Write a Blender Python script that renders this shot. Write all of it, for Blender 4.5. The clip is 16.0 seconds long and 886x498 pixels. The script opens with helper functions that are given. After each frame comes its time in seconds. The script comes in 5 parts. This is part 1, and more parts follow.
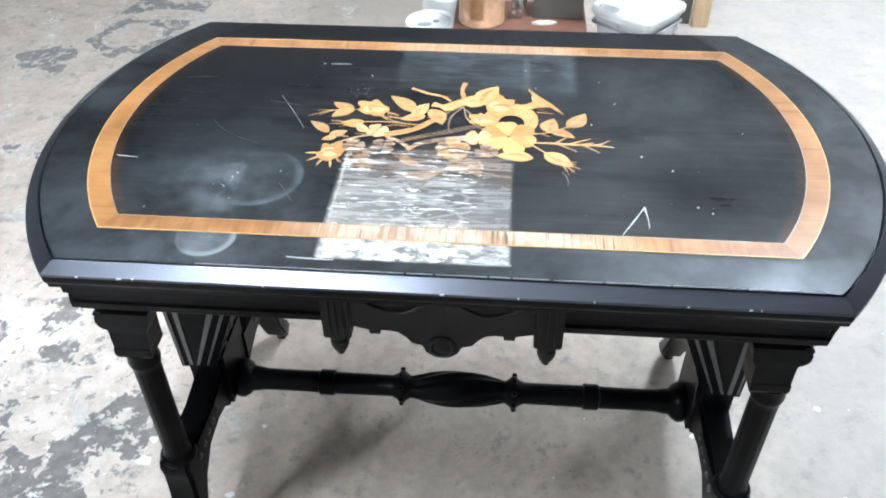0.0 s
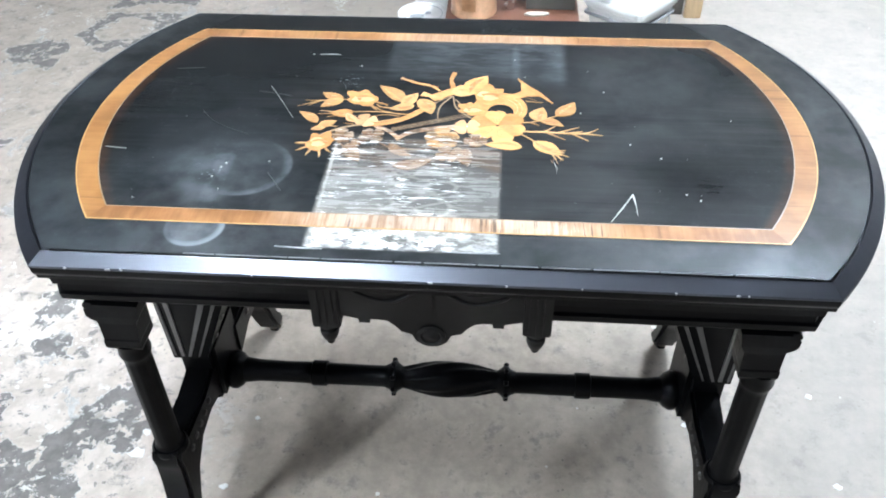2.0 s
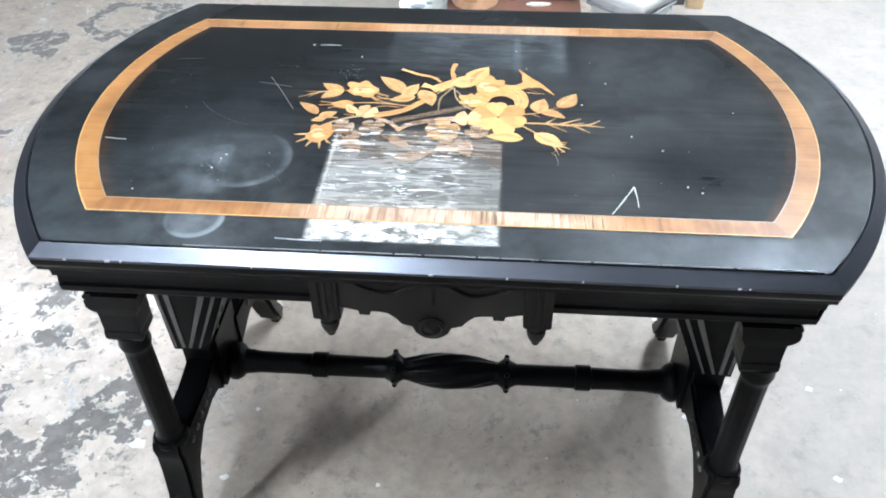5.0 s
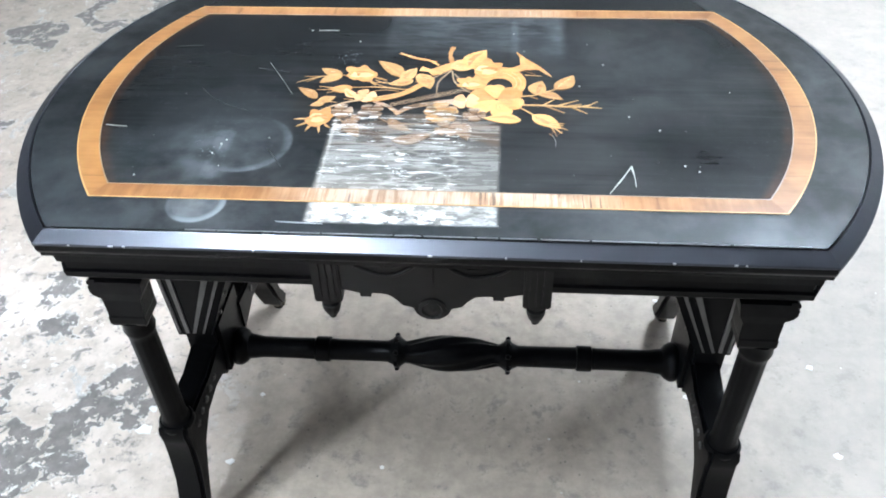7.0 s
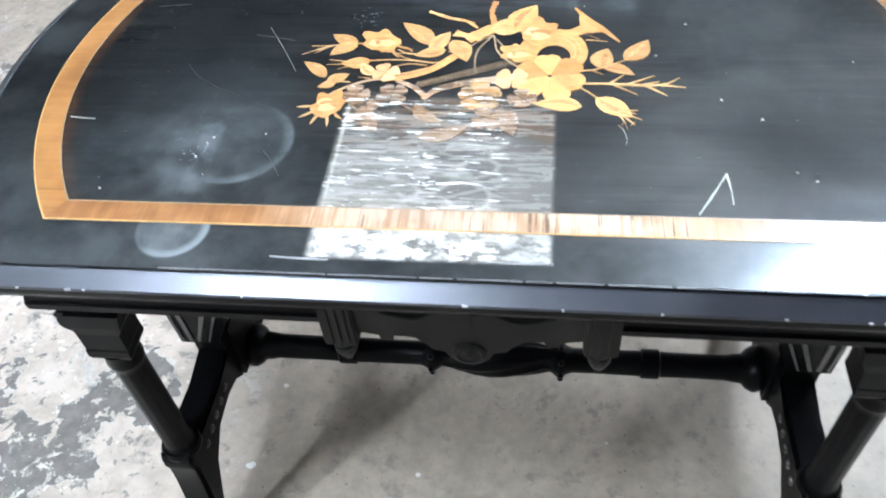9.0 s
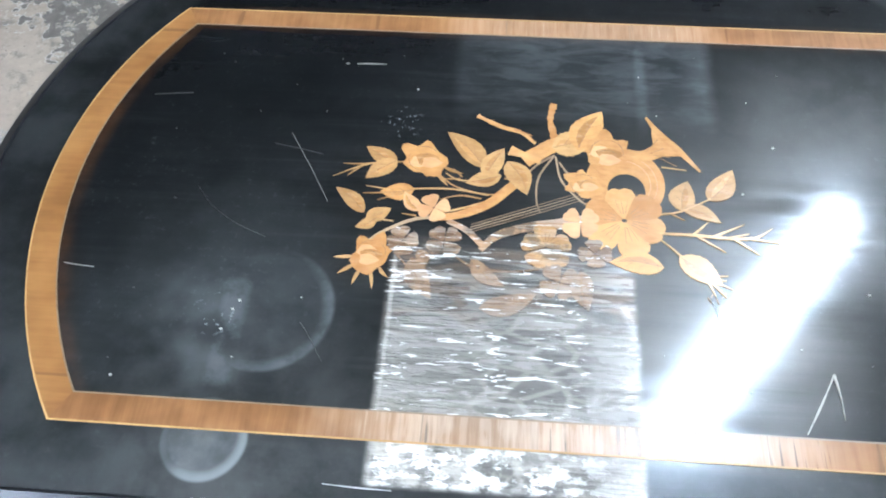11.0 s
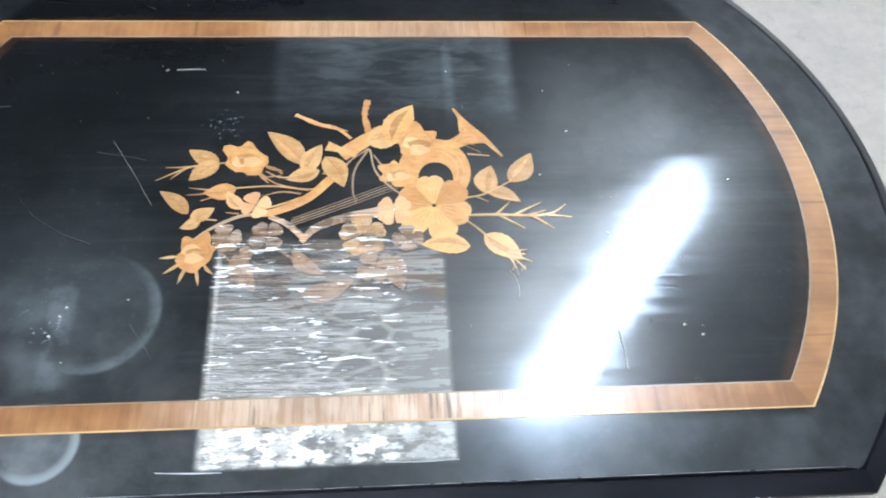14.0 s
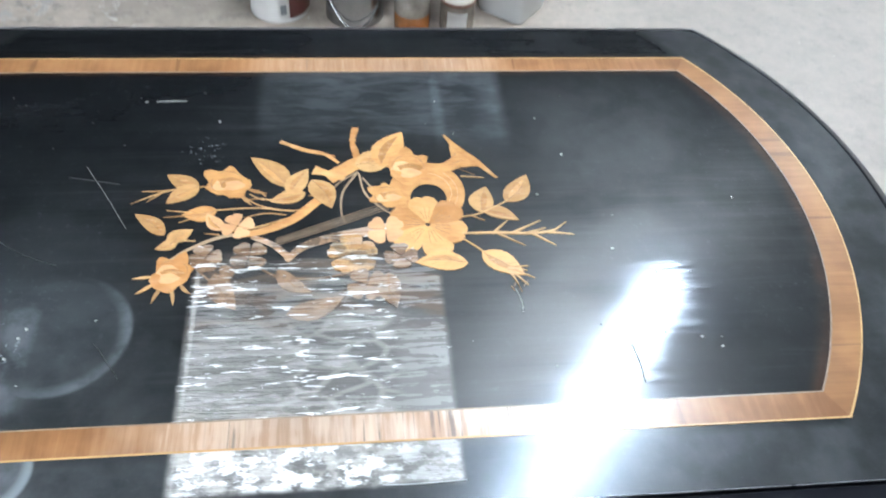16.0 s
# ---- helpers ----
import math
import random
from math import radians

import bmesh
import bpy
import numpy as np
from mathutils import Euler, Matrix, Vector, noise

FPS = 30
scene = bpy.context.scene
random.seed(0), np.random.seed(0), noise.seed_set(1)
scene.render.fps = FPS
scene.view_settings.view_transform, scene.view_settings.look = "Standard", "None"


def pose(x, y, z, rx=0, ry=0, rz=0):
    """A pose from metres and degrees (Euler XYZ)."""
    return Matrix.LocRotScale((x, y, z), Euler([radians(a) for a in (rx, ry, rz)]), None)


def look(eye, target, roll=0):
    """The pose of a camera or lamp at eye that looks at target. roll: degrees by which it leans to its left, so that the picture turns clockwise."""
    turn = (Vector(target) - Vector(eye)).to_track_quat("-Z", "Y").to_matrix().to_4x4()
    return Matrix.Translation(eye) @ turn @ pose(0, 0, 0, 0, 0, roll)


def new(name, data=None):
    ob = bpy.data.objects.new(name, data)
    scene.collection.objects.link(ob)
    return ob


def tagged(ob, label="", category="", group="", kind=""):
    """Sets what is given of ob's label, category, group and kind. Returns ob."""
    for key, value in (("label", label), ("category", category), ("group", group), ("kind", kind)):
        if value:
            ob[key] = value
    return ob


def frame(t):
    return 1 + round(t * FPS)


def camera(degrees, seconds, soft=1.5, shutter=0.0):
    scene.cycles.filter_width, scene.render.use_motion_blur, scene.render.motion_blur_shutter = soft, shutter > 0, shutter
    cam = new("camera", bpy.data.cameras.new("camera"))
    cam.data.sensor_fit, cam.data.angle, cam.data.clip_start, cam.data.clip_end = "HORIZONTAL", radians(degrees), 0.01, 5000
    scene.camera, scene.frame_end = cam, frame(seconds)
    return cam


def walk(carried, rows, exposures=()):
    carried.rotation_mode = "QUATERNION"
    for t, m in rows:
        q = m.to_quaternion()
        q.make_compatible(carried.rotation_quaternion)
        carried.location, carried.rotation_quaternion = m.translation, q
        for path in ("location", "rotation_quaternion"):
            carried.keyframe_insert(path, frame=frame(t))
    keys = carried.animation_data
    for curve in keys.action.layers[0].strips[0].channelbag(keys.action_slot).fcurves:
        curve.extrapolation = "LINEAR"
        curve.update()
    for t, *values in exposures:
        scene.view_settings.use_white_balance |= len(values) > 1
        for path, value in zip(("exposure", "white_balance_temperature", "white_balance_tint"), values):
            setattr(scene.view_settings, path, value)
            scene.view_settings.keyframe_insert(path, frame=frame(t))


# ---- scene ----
cam = camera(56.5, 16.0, soft=1.9, shutter=0.4)
PATH = [
    (0, (0.072, -1.071, 1.418), (-0.059, 0.445, 0.12), -0.6),
    (0.5, (0.065, -1.067, 1.412), (-0.076, 0.432, 0.094), -0.5),
    (1, (0.071, -1.067, 1.412), (-0.06, 0.434, 0.097), -0.5),
    (1.5, (0.08, -1.071, 1.411), (-0.041, 0.437, 0.102), -0.8),
    (2, (0.083, -1.076, 1.413), (-0.04, 0.431, 0.105), -0.8),
    (2.5, (0.085, -1.078, 1.411), (-0.039, 0.426, 0.099), -1.0),
    (3, (0.086, -1.075, 1.41), (-0.037, 0.424, 0.092), -1.1),
    (3.5, (0.082, -1.07, 1.408), (-0.034, 0.427, 0.087), -0.6),
    (4, (0.078, -1.065, 1.415), (-0.036, 0.437, 0.099), -0.3),
    (6.3, (0.092, -1.089, 1.409), (-0.046, 0.39, 0.07), -1.6),
    (6.5, (0.091, -1.09, 1.413), (-0.044, 0.396, 0.081), -1.6),
    (7, (0.089, -1.086, 1.412), (-0.042, 0.387, 0.067), -1.7),
    (7.5, (0.084, -1.077, 1.409), (-0.048, 0.392, 0.059), -1.6),
    (8, (0.069, -1.051, 1.4), (-0.047, 0.398, 0.027), -1.6),
    (8.5, (0.074, -0.964, 1.385), (-0.034, 0.456, -0.02), -1.4),
    (9, (0.078, -0.821, 1.356), (-0.159, 0.473, -0.151), -5.9),
    (9.2, (0.07, -0.774, 1.357), (-0.18, 0.506, -0.16), -6.3),
    (11.3, (-0.077, -0.511, 1.477), (-0.177, 0.551, -0.215), -1.7),
    (11.5, (-0.089, -0.515, 1.494), (-0.197, 0.56, -0.189), -2.2),
    (12, (-0.113, -0.521, 1.52), (-0.243, 0.535, -0.173), -2.5),
    (12.5, (-0.119, -0.538, 1.52), (-0.348, 0.55, -0.143), -6.2),
    (13, (-0.084, -0.553, 1.506), (-0.189, 0.556, -0.155), -2.3),
    (13.5, (-0.02, -0.551, 1.503), (0.036, 0.52, -0.185), 1.9),
    (14, (0.018, -0.55, 1.507), (0.173, 0.499, -0.189), 6.0),
    (14.5, (0.041, -0.56, 1.496), (0.233, 0.495, -0.192), 7.6),
    (15, (0.046, -0.571, 1.464), (0.312, 0.586, -0.146), 8.3),
    (15.5, (0.034, -0.569, 1.433), (0.248, 0.583, -0.188), 6.9),
    (16, (-0.001, -0.613, 1.387), (0.221, 0.69, -0.114), 5.7),
]
walk(cam, [(t, look(eye, target, roll)) for t, eye, target, roll in PATH],
     exposures=((0.0, 1.62, 6400, 10), (8.4, 1.62, 6400, 10), (9.2, 1.54, 6400, 10), (11.3, 0.90, 6450, 10), (16.0, 0.98, 6450, 10)))


# ---- world, lamps ----
world = bpy.data.worlds.new("world")
scene.world = world
world.use_nodes = True
world.node_tree.nodes["Background"].inputs[0].default_value = (0.8, 0.88, 1.0, 1)
world.node_tree.nodes["Background"].inputs[1].default_value = 0.02

H = 0.745           # height of the table top
ROOF = 3.9           # height of the ceiling
TUBE = 104.0          # strength of the lit diffusers


# added fill lamp, set in an unseen doorway behind the camera
DOOR = (-3.6, 0.6, 2.5)
fill_light = bpy.data.lights.new("doorway_fill", "AREA")
fill_light.shape, fill_light.size, fill_light.size_y = "RECTANGLE", DOOR[1] - DOOR[0], DOOR[2]
fill_light.energy, fill_light.color = 7.0, (0.80, 0.88, 1.0)
fill_ob = new("doorway_fill", fill_light)
fill_ob.matrix_world = look(((DOOR[0] + DOOR[1]) / 2, -4.1, DOOR[2] / 2), ((DOOR[0] + DOOR[1]) / 2, 0, DOOR[2] / 2))

# ---- material tools ----
class Nodes:
    """Short way to write a node tree."""

    def __init__(self, name):
        self.mat = bpy.data.materials.new(name)
        self.mat.use_nodes = True
        self.tree = self.mat.node_tree
        self.bsdf = self.tree.nodes["Principled BSDF"]
        self.coord = self.tree.nodes.new("ShaderNodeTexCoord")
        self.split = None

    def put(self, socket, value):
        if isinstance(value, bpy.types.NodeSocket):
            self.tree.links.new(value, socket)
        elif isinstance(value, tuple) and socket.type == "RGBA":
            socket.default_value = (*value, 1) if len(value) == 3 else value
        else:
            socket.default_value = value

    def math(self, op, a, b=0.0, c=0.0, clamp=False):
        n = self.tree.nodes.new("ShaderNodeMath")
        n.operation, n.use_clamp = op, clamp
        for s, v in zip(n.inputs, (a, b, c)):
            self.put(s, v)
        return n.outputs[0]

    def add(self, a, b):
        return self.math("ADD", a, b)

    def mul(self, a, b):
        return self.math("MULTIPLY", a, b)

    def sub(self, a, b):
        return self.math("SUBTRACT", a, b)

    def top(self, a, b):
        return self.math("MAXIMUM", a, b)

    def xyz(self, i):
        if self.split is None:
            n = self.tree.nodes.new("ShaderNodeSeparateXYZ")
            self.tree.links.new(self.coord.outputs["Object"], n.inputs[0])
            self.split = n
        return self.split.outputs[i]

    def scaled(self, scale, rot=(0, 0, 0), loc=(0, 0, 0)):
        n = self.tree.nodes.new("ShaderNodeMapping")
        n.inputs["Scale"].default_value = scale
        n.inputs["Rotation"].default_value = rot
        n.inputs["Location"].default_value = loc
        self.tree.links.new(self.coord.outputs["Object"], n.inputs[0])
        return n.outputs[0]

    def noise(self, scale, detail=4.0, rough=0.55, vec=None, distort=0.0):
        n = self.tree.nodes.new("ShaderNodeTexNoise")
        n.inputs["Scale"].default_value, n.inputs["Detail"].default_value = scale, detail
        n.inputs["Roughness"].default_value, n.inputs["Distortion"].default_value = rough, distort
        self.tree.links.new(vec or self.coord.outputs["Object"], n.inputs["Vector"])
        return n.outputs[0]

    def voronoi(self, scale, vec=None, feature="F1", out="Distance"):
        n = self.tree.nodes.new("ShaderNodeTexVoronoi")
        n.feature = feature
        n.inputs["Scale"].default_value = scale
        self.tree.links.new(vec or self.coord.outputs["Object"], n.inputs["Vector"])
        return n.outputs[out]

    def step(self, value, low, high, a=0.0, b=1.0):
        n = self.tree.nodes.new("ShaderNodeMapRange")
        n.interpolation_type = "SMOOTHSTEP"
        for s, v in zip(n.inputs, (value, low, high, a, b)):
            self.put(s, v)
        return n.outputs[0]

    def mix(self, f, a, b):
        n = self.tree.nodes.new("ShaderNodeMix")
        n.data_type = "RGBA"
        self.put(n.inputs[0], f), self.put(n.inputs[6], a), self.put(n.inputs[7], b)
        return n.outputs[2]

    def lerp(self, f, a, b):
        n = self.tree.nodes.new("ShaderNodeMix")
        n.data_type = "FLOAT"
        self.put(n.inputs[0], f), self.put(n.inputs[2], a), self.put(n.inputs[3], b)
        return n.outputs[0]

    def random(self):
        return self.tree.nodes.new("ShaderNodeObjectInfo").outputs["Random"]

    def bump(self, height, strength=0.3, distance=0.002, normal=None):
        n = self.tree.nodes.new("ShaderNodeBump")
        n.inputs["Distance"].default_value = distance
        self.put(n.inputs["Strength"], strength)
        self.put(n.inputs["Height"], height)
        if normal is not None:
            self.put(n.inputs["Normal"], normal)
        return n.outputs[0]

    def circle(self, x, y):
        """The distance in the plane from a place."""
        dx, dy = self.sub(self.xyz(0), x), self.sub(self.xyz(1), y)
        return self.math("SQRT", self.add(self.mul(dx, dx), self.mul(dy, dy)))

    def box(self, x0, x1, y0, y1, soft, wob=None):
        x = self.xyz(0) if wob is None else self.add(self.xyz(0), wob)
        y = self.xyz(1) if wob is None else self.add(self.xyz(1), wob)
        a = self.mul(self.step(x, x0 - soft, x0 + soft), self.step(x, x1 - soft, x1 + soft, 1.0, 0.0))
        b = self.mul(self.step(y, y0 - soft, y0 + soft), self.step(y, y1 - soft, y1 + soft, 1.0, 0.0))
        return self.mul(a, b)

    def done(self, colour=None, rough=None, metal=None, normal=None, **more):
        for key, v in (("Base Color", colour), ("Roughness", rough), ("Metallic", metal), ("Normal", normal)):
            if v is not None:
                self.put(self.bsdf.inputs[key], v)
        for key, v in more.items():
            self.put(self.bsdf.inputs[key.replace("_", " ")], v)
        return self.mat


def simple(name, colour, rough=0.5, metal=0.0, vary=0.25, scale=30.0, bump=0.15, stretch=(1, 1, 1), **more):
    """A surface with mottling at two scales and a fine relief."""
    n = Nodes(name)
    big, fine = n.noise(scale * 0.2, 3), n.noise(scale, 5, 0.6, n.scaled(stretch))
    f = n.add(n.mul(big, 0.6), n.mul(fine, 0.4))
    dark = tuple(c * (1 - vary) for c in colour)
    light = tuple(min(1, c * (1 + vary)) for c in colour)
    r = n.lerp(fine, max(0.03, rough * 0.75), min(1, rough * 1.25))
    return n.done(n.mix(n.step(f, 0.3, 0.7), dark, light), r, metal, n.bump(fine, bump, 0.001), **more)


# ---- materials ----
def top_lacquer():
    """Black lacquer with water rings, smoky film, a crazed strip and bloom from long use; some sheen and glare is
    painted in.
    """
    n = Nodes("black_lacquer")
    x, y = n.xyz(0), n.xyz(1)
    wide, mid, fine = n.noise(5.5, 4, 0.6), n.noise(22, 5, 0.65), n.noise(160, 3, 0.6)
    streak = n.noise(1.0, 4, 0.6, n.scaled((6, 160, 1)))
    long_streak = n.noise(1.0, 4, 0.65, n.scaled((3.0, 70, 1)), 0.3)
    wob = n.mul(n.sub(n.noise(45, 4), 0.5), 0.004)
    # the strip where the finish has crazed, in front of the flowers and on to the edge
    strip = n.mul(n.box(-0.155, 0.088, -0.312, -0.04, 0.004, wob), n.step(n.add(y, n.mul(n.sub(mid, 0.5), 0.07)), -0.085, -0.045, 1.0, 0.0))
    worn_edge = n.box(-0.15, 0.088, -0.312, -0.274, 0.004, wob)
    ridge = n.noise(1.0, 4, 0.6, n.scaled((12, 140, 1), (0, 0, 0.03)), 0.7)
    swell = n.noise(1.0, 3, 0.5, n.scaled((16, 60, 1)), 0.5)
    cell = n.voronoi(1.0, n.scaled((25, 46, 1), (0, 0, 0.05)), "DISTANCE_TO_EDGE")
    blot = n.add(n.mul(n.sub(mid, 0.5), 0.06), n.mul(n.sub(swell, 0.5), 0.05))
    left_zone = n.step(n.add(x, blot), -0.095, -0.050, 1.0, 0.0)
    right_zone = n.step(n.add(x, n.mul(blot, 0.4)), 0.030, 0.052)
    back_zone = n.step(n.add(y, blot), -0.165, -0.125)
    front_glare = n.mul(n.step(n.add(y, blot), -0.200, -0.235), n.step(x, 0.06, -0.01))
    dash = n.step(ridge, 0.53, 0.62)
    milk = n.lerp(n.step(cell, 0.03, 0.13, 1.0, 0.0), n.lerp(mid, 0.08, 0.26), 0.40)
    milk = n.add(milk, n.mul(dash, 0.13))
    milk = n.lerp(left_zone, milk, n.lerp(ridge, 0.17, 0.46))
    milk = n.lerp(right_zone, milk, n.lerp(mid, 0.18, 0.28))
    milk = n.lerp(back_zone, milk, n.lerp(n.step(ridge, 0.44, 0.62), 0.04, 0.24))
    # near part whitened more: glare on the crazing put into the colour
    milk = n.add(milk, n.mul(front_glare, n.lerp(n.step(mid, 0.3, 0.7), 0.03, 0.20)))
    milk = n.top(milk, n.mul(n.step(n.math("ABSOLUTE", n.add(n.add(x, 0.1505), wob)), 0.0008, 0.0040, 1.0, 0.0), n.step(mid, 0.3, 0.5, 0.2, 0.55)))
    milk = n.lerp(worn_edge, milk, n.lerp(n.mul(n.step(n.noise(60, 4, 0.6), 0.38, 0.62), n.step(x, -0.02, 0.07, 1.0, 0.3)), 0.22, 0.80))
    # glints on the ridges, and white residue, both painted as flecks
    spots = n.noise(1.0, 4, 0.6, n.scaled((30, 210, 1), (0, 0, 0.03), (3.1, 0.7, 0)), 0.6)
    glint_fleck = n.mul(n.step(n.sub(spots, n.mul(right_zone, 0.1)), 0.600, 0.630), n.step(y, -0.275, -0.25))
    # milky film: two rings left by wet bottoms, and clouds
    r1, r2 = n.circle(-0.273, -0.146), n.circle(-0.302, -0.281)
    low_right = n.sub(x, n.mul(y, 0.7))
    ring1 = n.mul(n.mul(n.step(r1, 0.050, 0.066), n.step(r1, 0.0655, 0.071, 1.0, 0.0)), n.mul(n.step(n.add(low_right, n.mul(mid, 0.04)), -0.22, -0.06), n.lerp(n.step(mid, 0.3, 0.6), 0.35, 1.0)))
    disc1 = n.mul(n.step(r1, 0.060, 0.066, 1.0, 0.0), 0.045)
    ring2 = n.mul(n.mul(n.step(r2, 0.024, 0.036), n.step(r2, 0.037, 0.041, 1.0, 0.0)), n.lerp(n.step(n.sub(x, y), -0.03, 0.01), 0.3, 1.0))
    disc2 = n.mul(n.step(r2, 0.030, 0.038, 1.0, 0.0), n.lerp(n.step(mid, 0.3, 0.7), 0.14, 0.34))
    cloud_l = n.mul(n.step(n.circle(-0.36, -0.19), 0.02, 0.14, 1.0, 0.0), n.step(wide, 0.42, 0.7))
    smear = n.mul(n.box(-0.318, -0.29, -0.23, -0.115, 0.008, wob), n.step(mid, 0.3, 0.6))
    runs = n.noise(1.0, 4, 0.6, n.scaled((16, 55, 1)), 0.4)
    sheet = n.box(-0.105, 0.188, 0.085, 0.262, 0.010, n.mul(wob, 2.0))
    inner_sheet = n.box(-0.085, 0.165, 0.02, 0.235, 0.022, wob)
    line_a = n.step(n.math("ABSOLUTE", n.add(n.sub(x, 0.108), n.mul(wob, 2.0))), 0.001, 0.010, 1.0, 0.0)
    fade = n.step(y, 0.085, 0.15)
    cloud_b = n.mul(n.mul(n.mul(sheet, n.step(x, -0.125, -0.02, 0.15, 1.0)), fade), n.add(n.lerp(n.step(runs, 0.38, 0.68), 0.25, 0.9), n.mul(n.top(n.sub(1.0, inner_sheet), line_a), n.mul(mid, 1.2))))
    crumb = n.mul(n.step(n.noise(150, 3, 0.6), 0.60, 0.66), n.top(n.step(n.circle(-0.163, 0.100), 0.006, 0.030, 1.0, 0.0), n.step(n.circle(-0.318, -0.155), 0.008, 0.035, 0.7, 0.0)))
    ends = n.math("ABSOLUTE", x)
    bow = n.sub(0.508, n.mul(n.mul(y, y), 1.236))
    outside = n.top(n.step(n.sub(ends, bow), 0.02, 0.04), n.step(y, -0.275, -0.285))
    smoke = n.add(n.mul(n.noise(9, 3, 0.5, None, 0.6), 0.65), n.mul(n.noise(26, 4, 0.6), 0.35))
    verge_sheen = n.mul(outside, n.step(smoke, 0.36, 0.66))
    film = n.top(n.mul(ring1, 0.30), n.top(n.mul(ring2, 0.60), n.top(n.mul(cloud_l, 0.20), n.top(n.mul(cloud_b, 0.17), n.mul(smear, 0.24)))))
    film = n.top(film, n.top(disc1, disc2))
    film = n.top(film, crumb)
    # dust and rubbed patches, densest in the near half and at the back beside the flowers
    mottle = n.add(n.mul(n.noise(30, 6, 0.7), 0.6), n.mul(n.noise(7, 3, 0.5), 0.4))
    dusty = n.top(n.step(n.circle(-0.20, 0.09), 0.02, 0.16, 0.35, 0.0), n.step(n.circle(-0.36, -0.05), 0.05, 0.20, 0.8, 0.0))
    film = n.add(film, n.mul(n.step(mottle, 0.30, 0.76, 0.30, 1.0), n.mul(n.lerp(dusty, 0.032, 0.085), n.step(n.sub(y, x), 0.25, 0.45, 1.0, 0.45))))
    # bluish reflection along the margins, painted as film
    film = n.add(film, n.mul(verge_sheen, 0.070))
    # smoky film right of the flowers, with the lamp's glow painted in
    glow_mist = n.mul(n.step(n.circle(0.30, 0.10), 0.05, 0.22, 1.0, 0.0), n.step(smoke, 0.30, 0.70, 0.50, 1.0))
    film = n.add(film, n.mul(glow_mist, 0.036))
    # sheen over the near left field, put into the film colour
    low_left_sheen = n.mul(n.step(n.circle(-0.32, -0.26), 0.08, 0.28, 1.0, 0.0), n.step(smoke, 0.30, 0.62, 0.35, 1.0))
    film = n.add(film, n.mul(low_left_sheen, 0.050))
    film = n.add(film, n.mul(n.mul(n.step(n.noise(140, 4, 0.7), 0.56, 0.74), n.step(mottle, 0.36, 0.72)), n.lerp(dusty, 0.06, 0.20)))
    film = n.add(film, n.mul(n.mul(n.step(long_streak, 0.56, 0.70), n.step(wide, 0.42, 0.60)), 0.020))
    black = n.mix(n.noise(30, 3, 0.5), (0.0020, 0.0025, 0.0030), (0.0034, 0.0041, 0.0050))
    colour = n.mix(film, black, (0.25, 0.275, 0.295))
    colour = n.mix(n.mul(strip, n.math("MINIMUM", milk, 1.0)), colour, (0.52, 0.490, 0.45))
    umber = n.mul(n.mul(strip, back_zone), n.step(swell, 0.40, 0.62))
    colour = n.mix(n.mul(umber, 0.35), colour, (0.20, 0.115, 0.065))
    # white lumps of the worn edge, brightened for the glare on it
    chalk = n.mul(n.mul(worn_edge, n.step(x, -0.01, 0.06, 1.0, 0.25)), n.step(n.noise(1.0, 5, 0.65, n.scaled((45, 90, 1))), 0.47, 0.55))
    colour = n.mix(n.mul(strip, n.top(glint_fleck, chalk)), colour, (0.85, 0.85, 0.84))
    # gloss: clear beyond the crazed strip, veiled by wiped polish on the near side of it
    polish = n.noise(1.0, 2, 0.45, n.scaled((6, 9, 1), (0, 0, 0.5)), 0.4)
    smudge = n.mul(n.step(n.add(polish, n.mul(n.sub(long_streak, 0.5), 0.5)), 0.05, 0.70), n.mul(n.step(y, 0.22, -0.05, 0.18, 1.0), n.step(x, -0.40, 0.02, 0.35, 1.0)))
    smudge = n.top(smudge, n.mul(glow_mist, 0.8))
    smudge = n.mul(smudge, n.step(n.add(x, n.mul(n.sub(mid, 0.5), 0.08)), 0.22, 0.40, 1.0, 0.65))
    dull = n.mul(n.step(x, 0.20, 0.33), n.step(n.add(y, n.mul(n.sub(smoke, 0.5), 0.10)), 0.02, -0.12))
    smudge = n.mul(smudge, n.lerp(dull, 1.0, 0.30))
    wiped = n.mul(n.step(n.circle(-0.27, -0.25), 0.06, 0.22, 1.0, 0.0), n.step(smoke, 0.30, 0.60, 0.3, 1.0))
    rough = n.lerp(n.step(n.add(n.mul(streak, 0.75), n.mul(mid, 0.25)), 0.40, 0.62), 0.055, 0.150)
    rough = n.lerp(n.math("MINIMUM", n.mul(film, 1.2), 1.0), rough, 0.22)
    margin = n.step(y, -0.278, -0.268, 1.0, 0.0)
    rough = n.lerp(margin, rough, n.lerp(polish, 0.17, 0.23))
    rough = n.lerp(strip, rough, n.lerp(n.step(n.add(n.mul(ridge, 0.6), n.mul(mid, 0.4)), 0.44, 0.54), 0.13, 0.34))
    # the lacquer has gone brown and thin beside the banding
    gap = n.math("ABSOLUTE", n.add(n.sub(ends, bow), -0.002))
    gap_y = n.math("ABSOLUTE", n.sub(y, 0.258))
    beside = n.top(n.mul(n.step(gap, 0.006, 0.022, 1.0, 0.0), n.step(n.math("ABSOLUTE", y), 0.235, 0.262, 1.0, 0.0)), n.mul(n.step(gap_y, 0.010, 0.026, 1.0, 0.0), n.step(ends, 0.41, 0.445, 1.0, 0.0)))
    colour = n.mix(n.mul(beside, n.lerp(n.step(mid, 0.3, 0.7), 0.05, 0.24)), colour, (0.13, 0.050, 0.013))
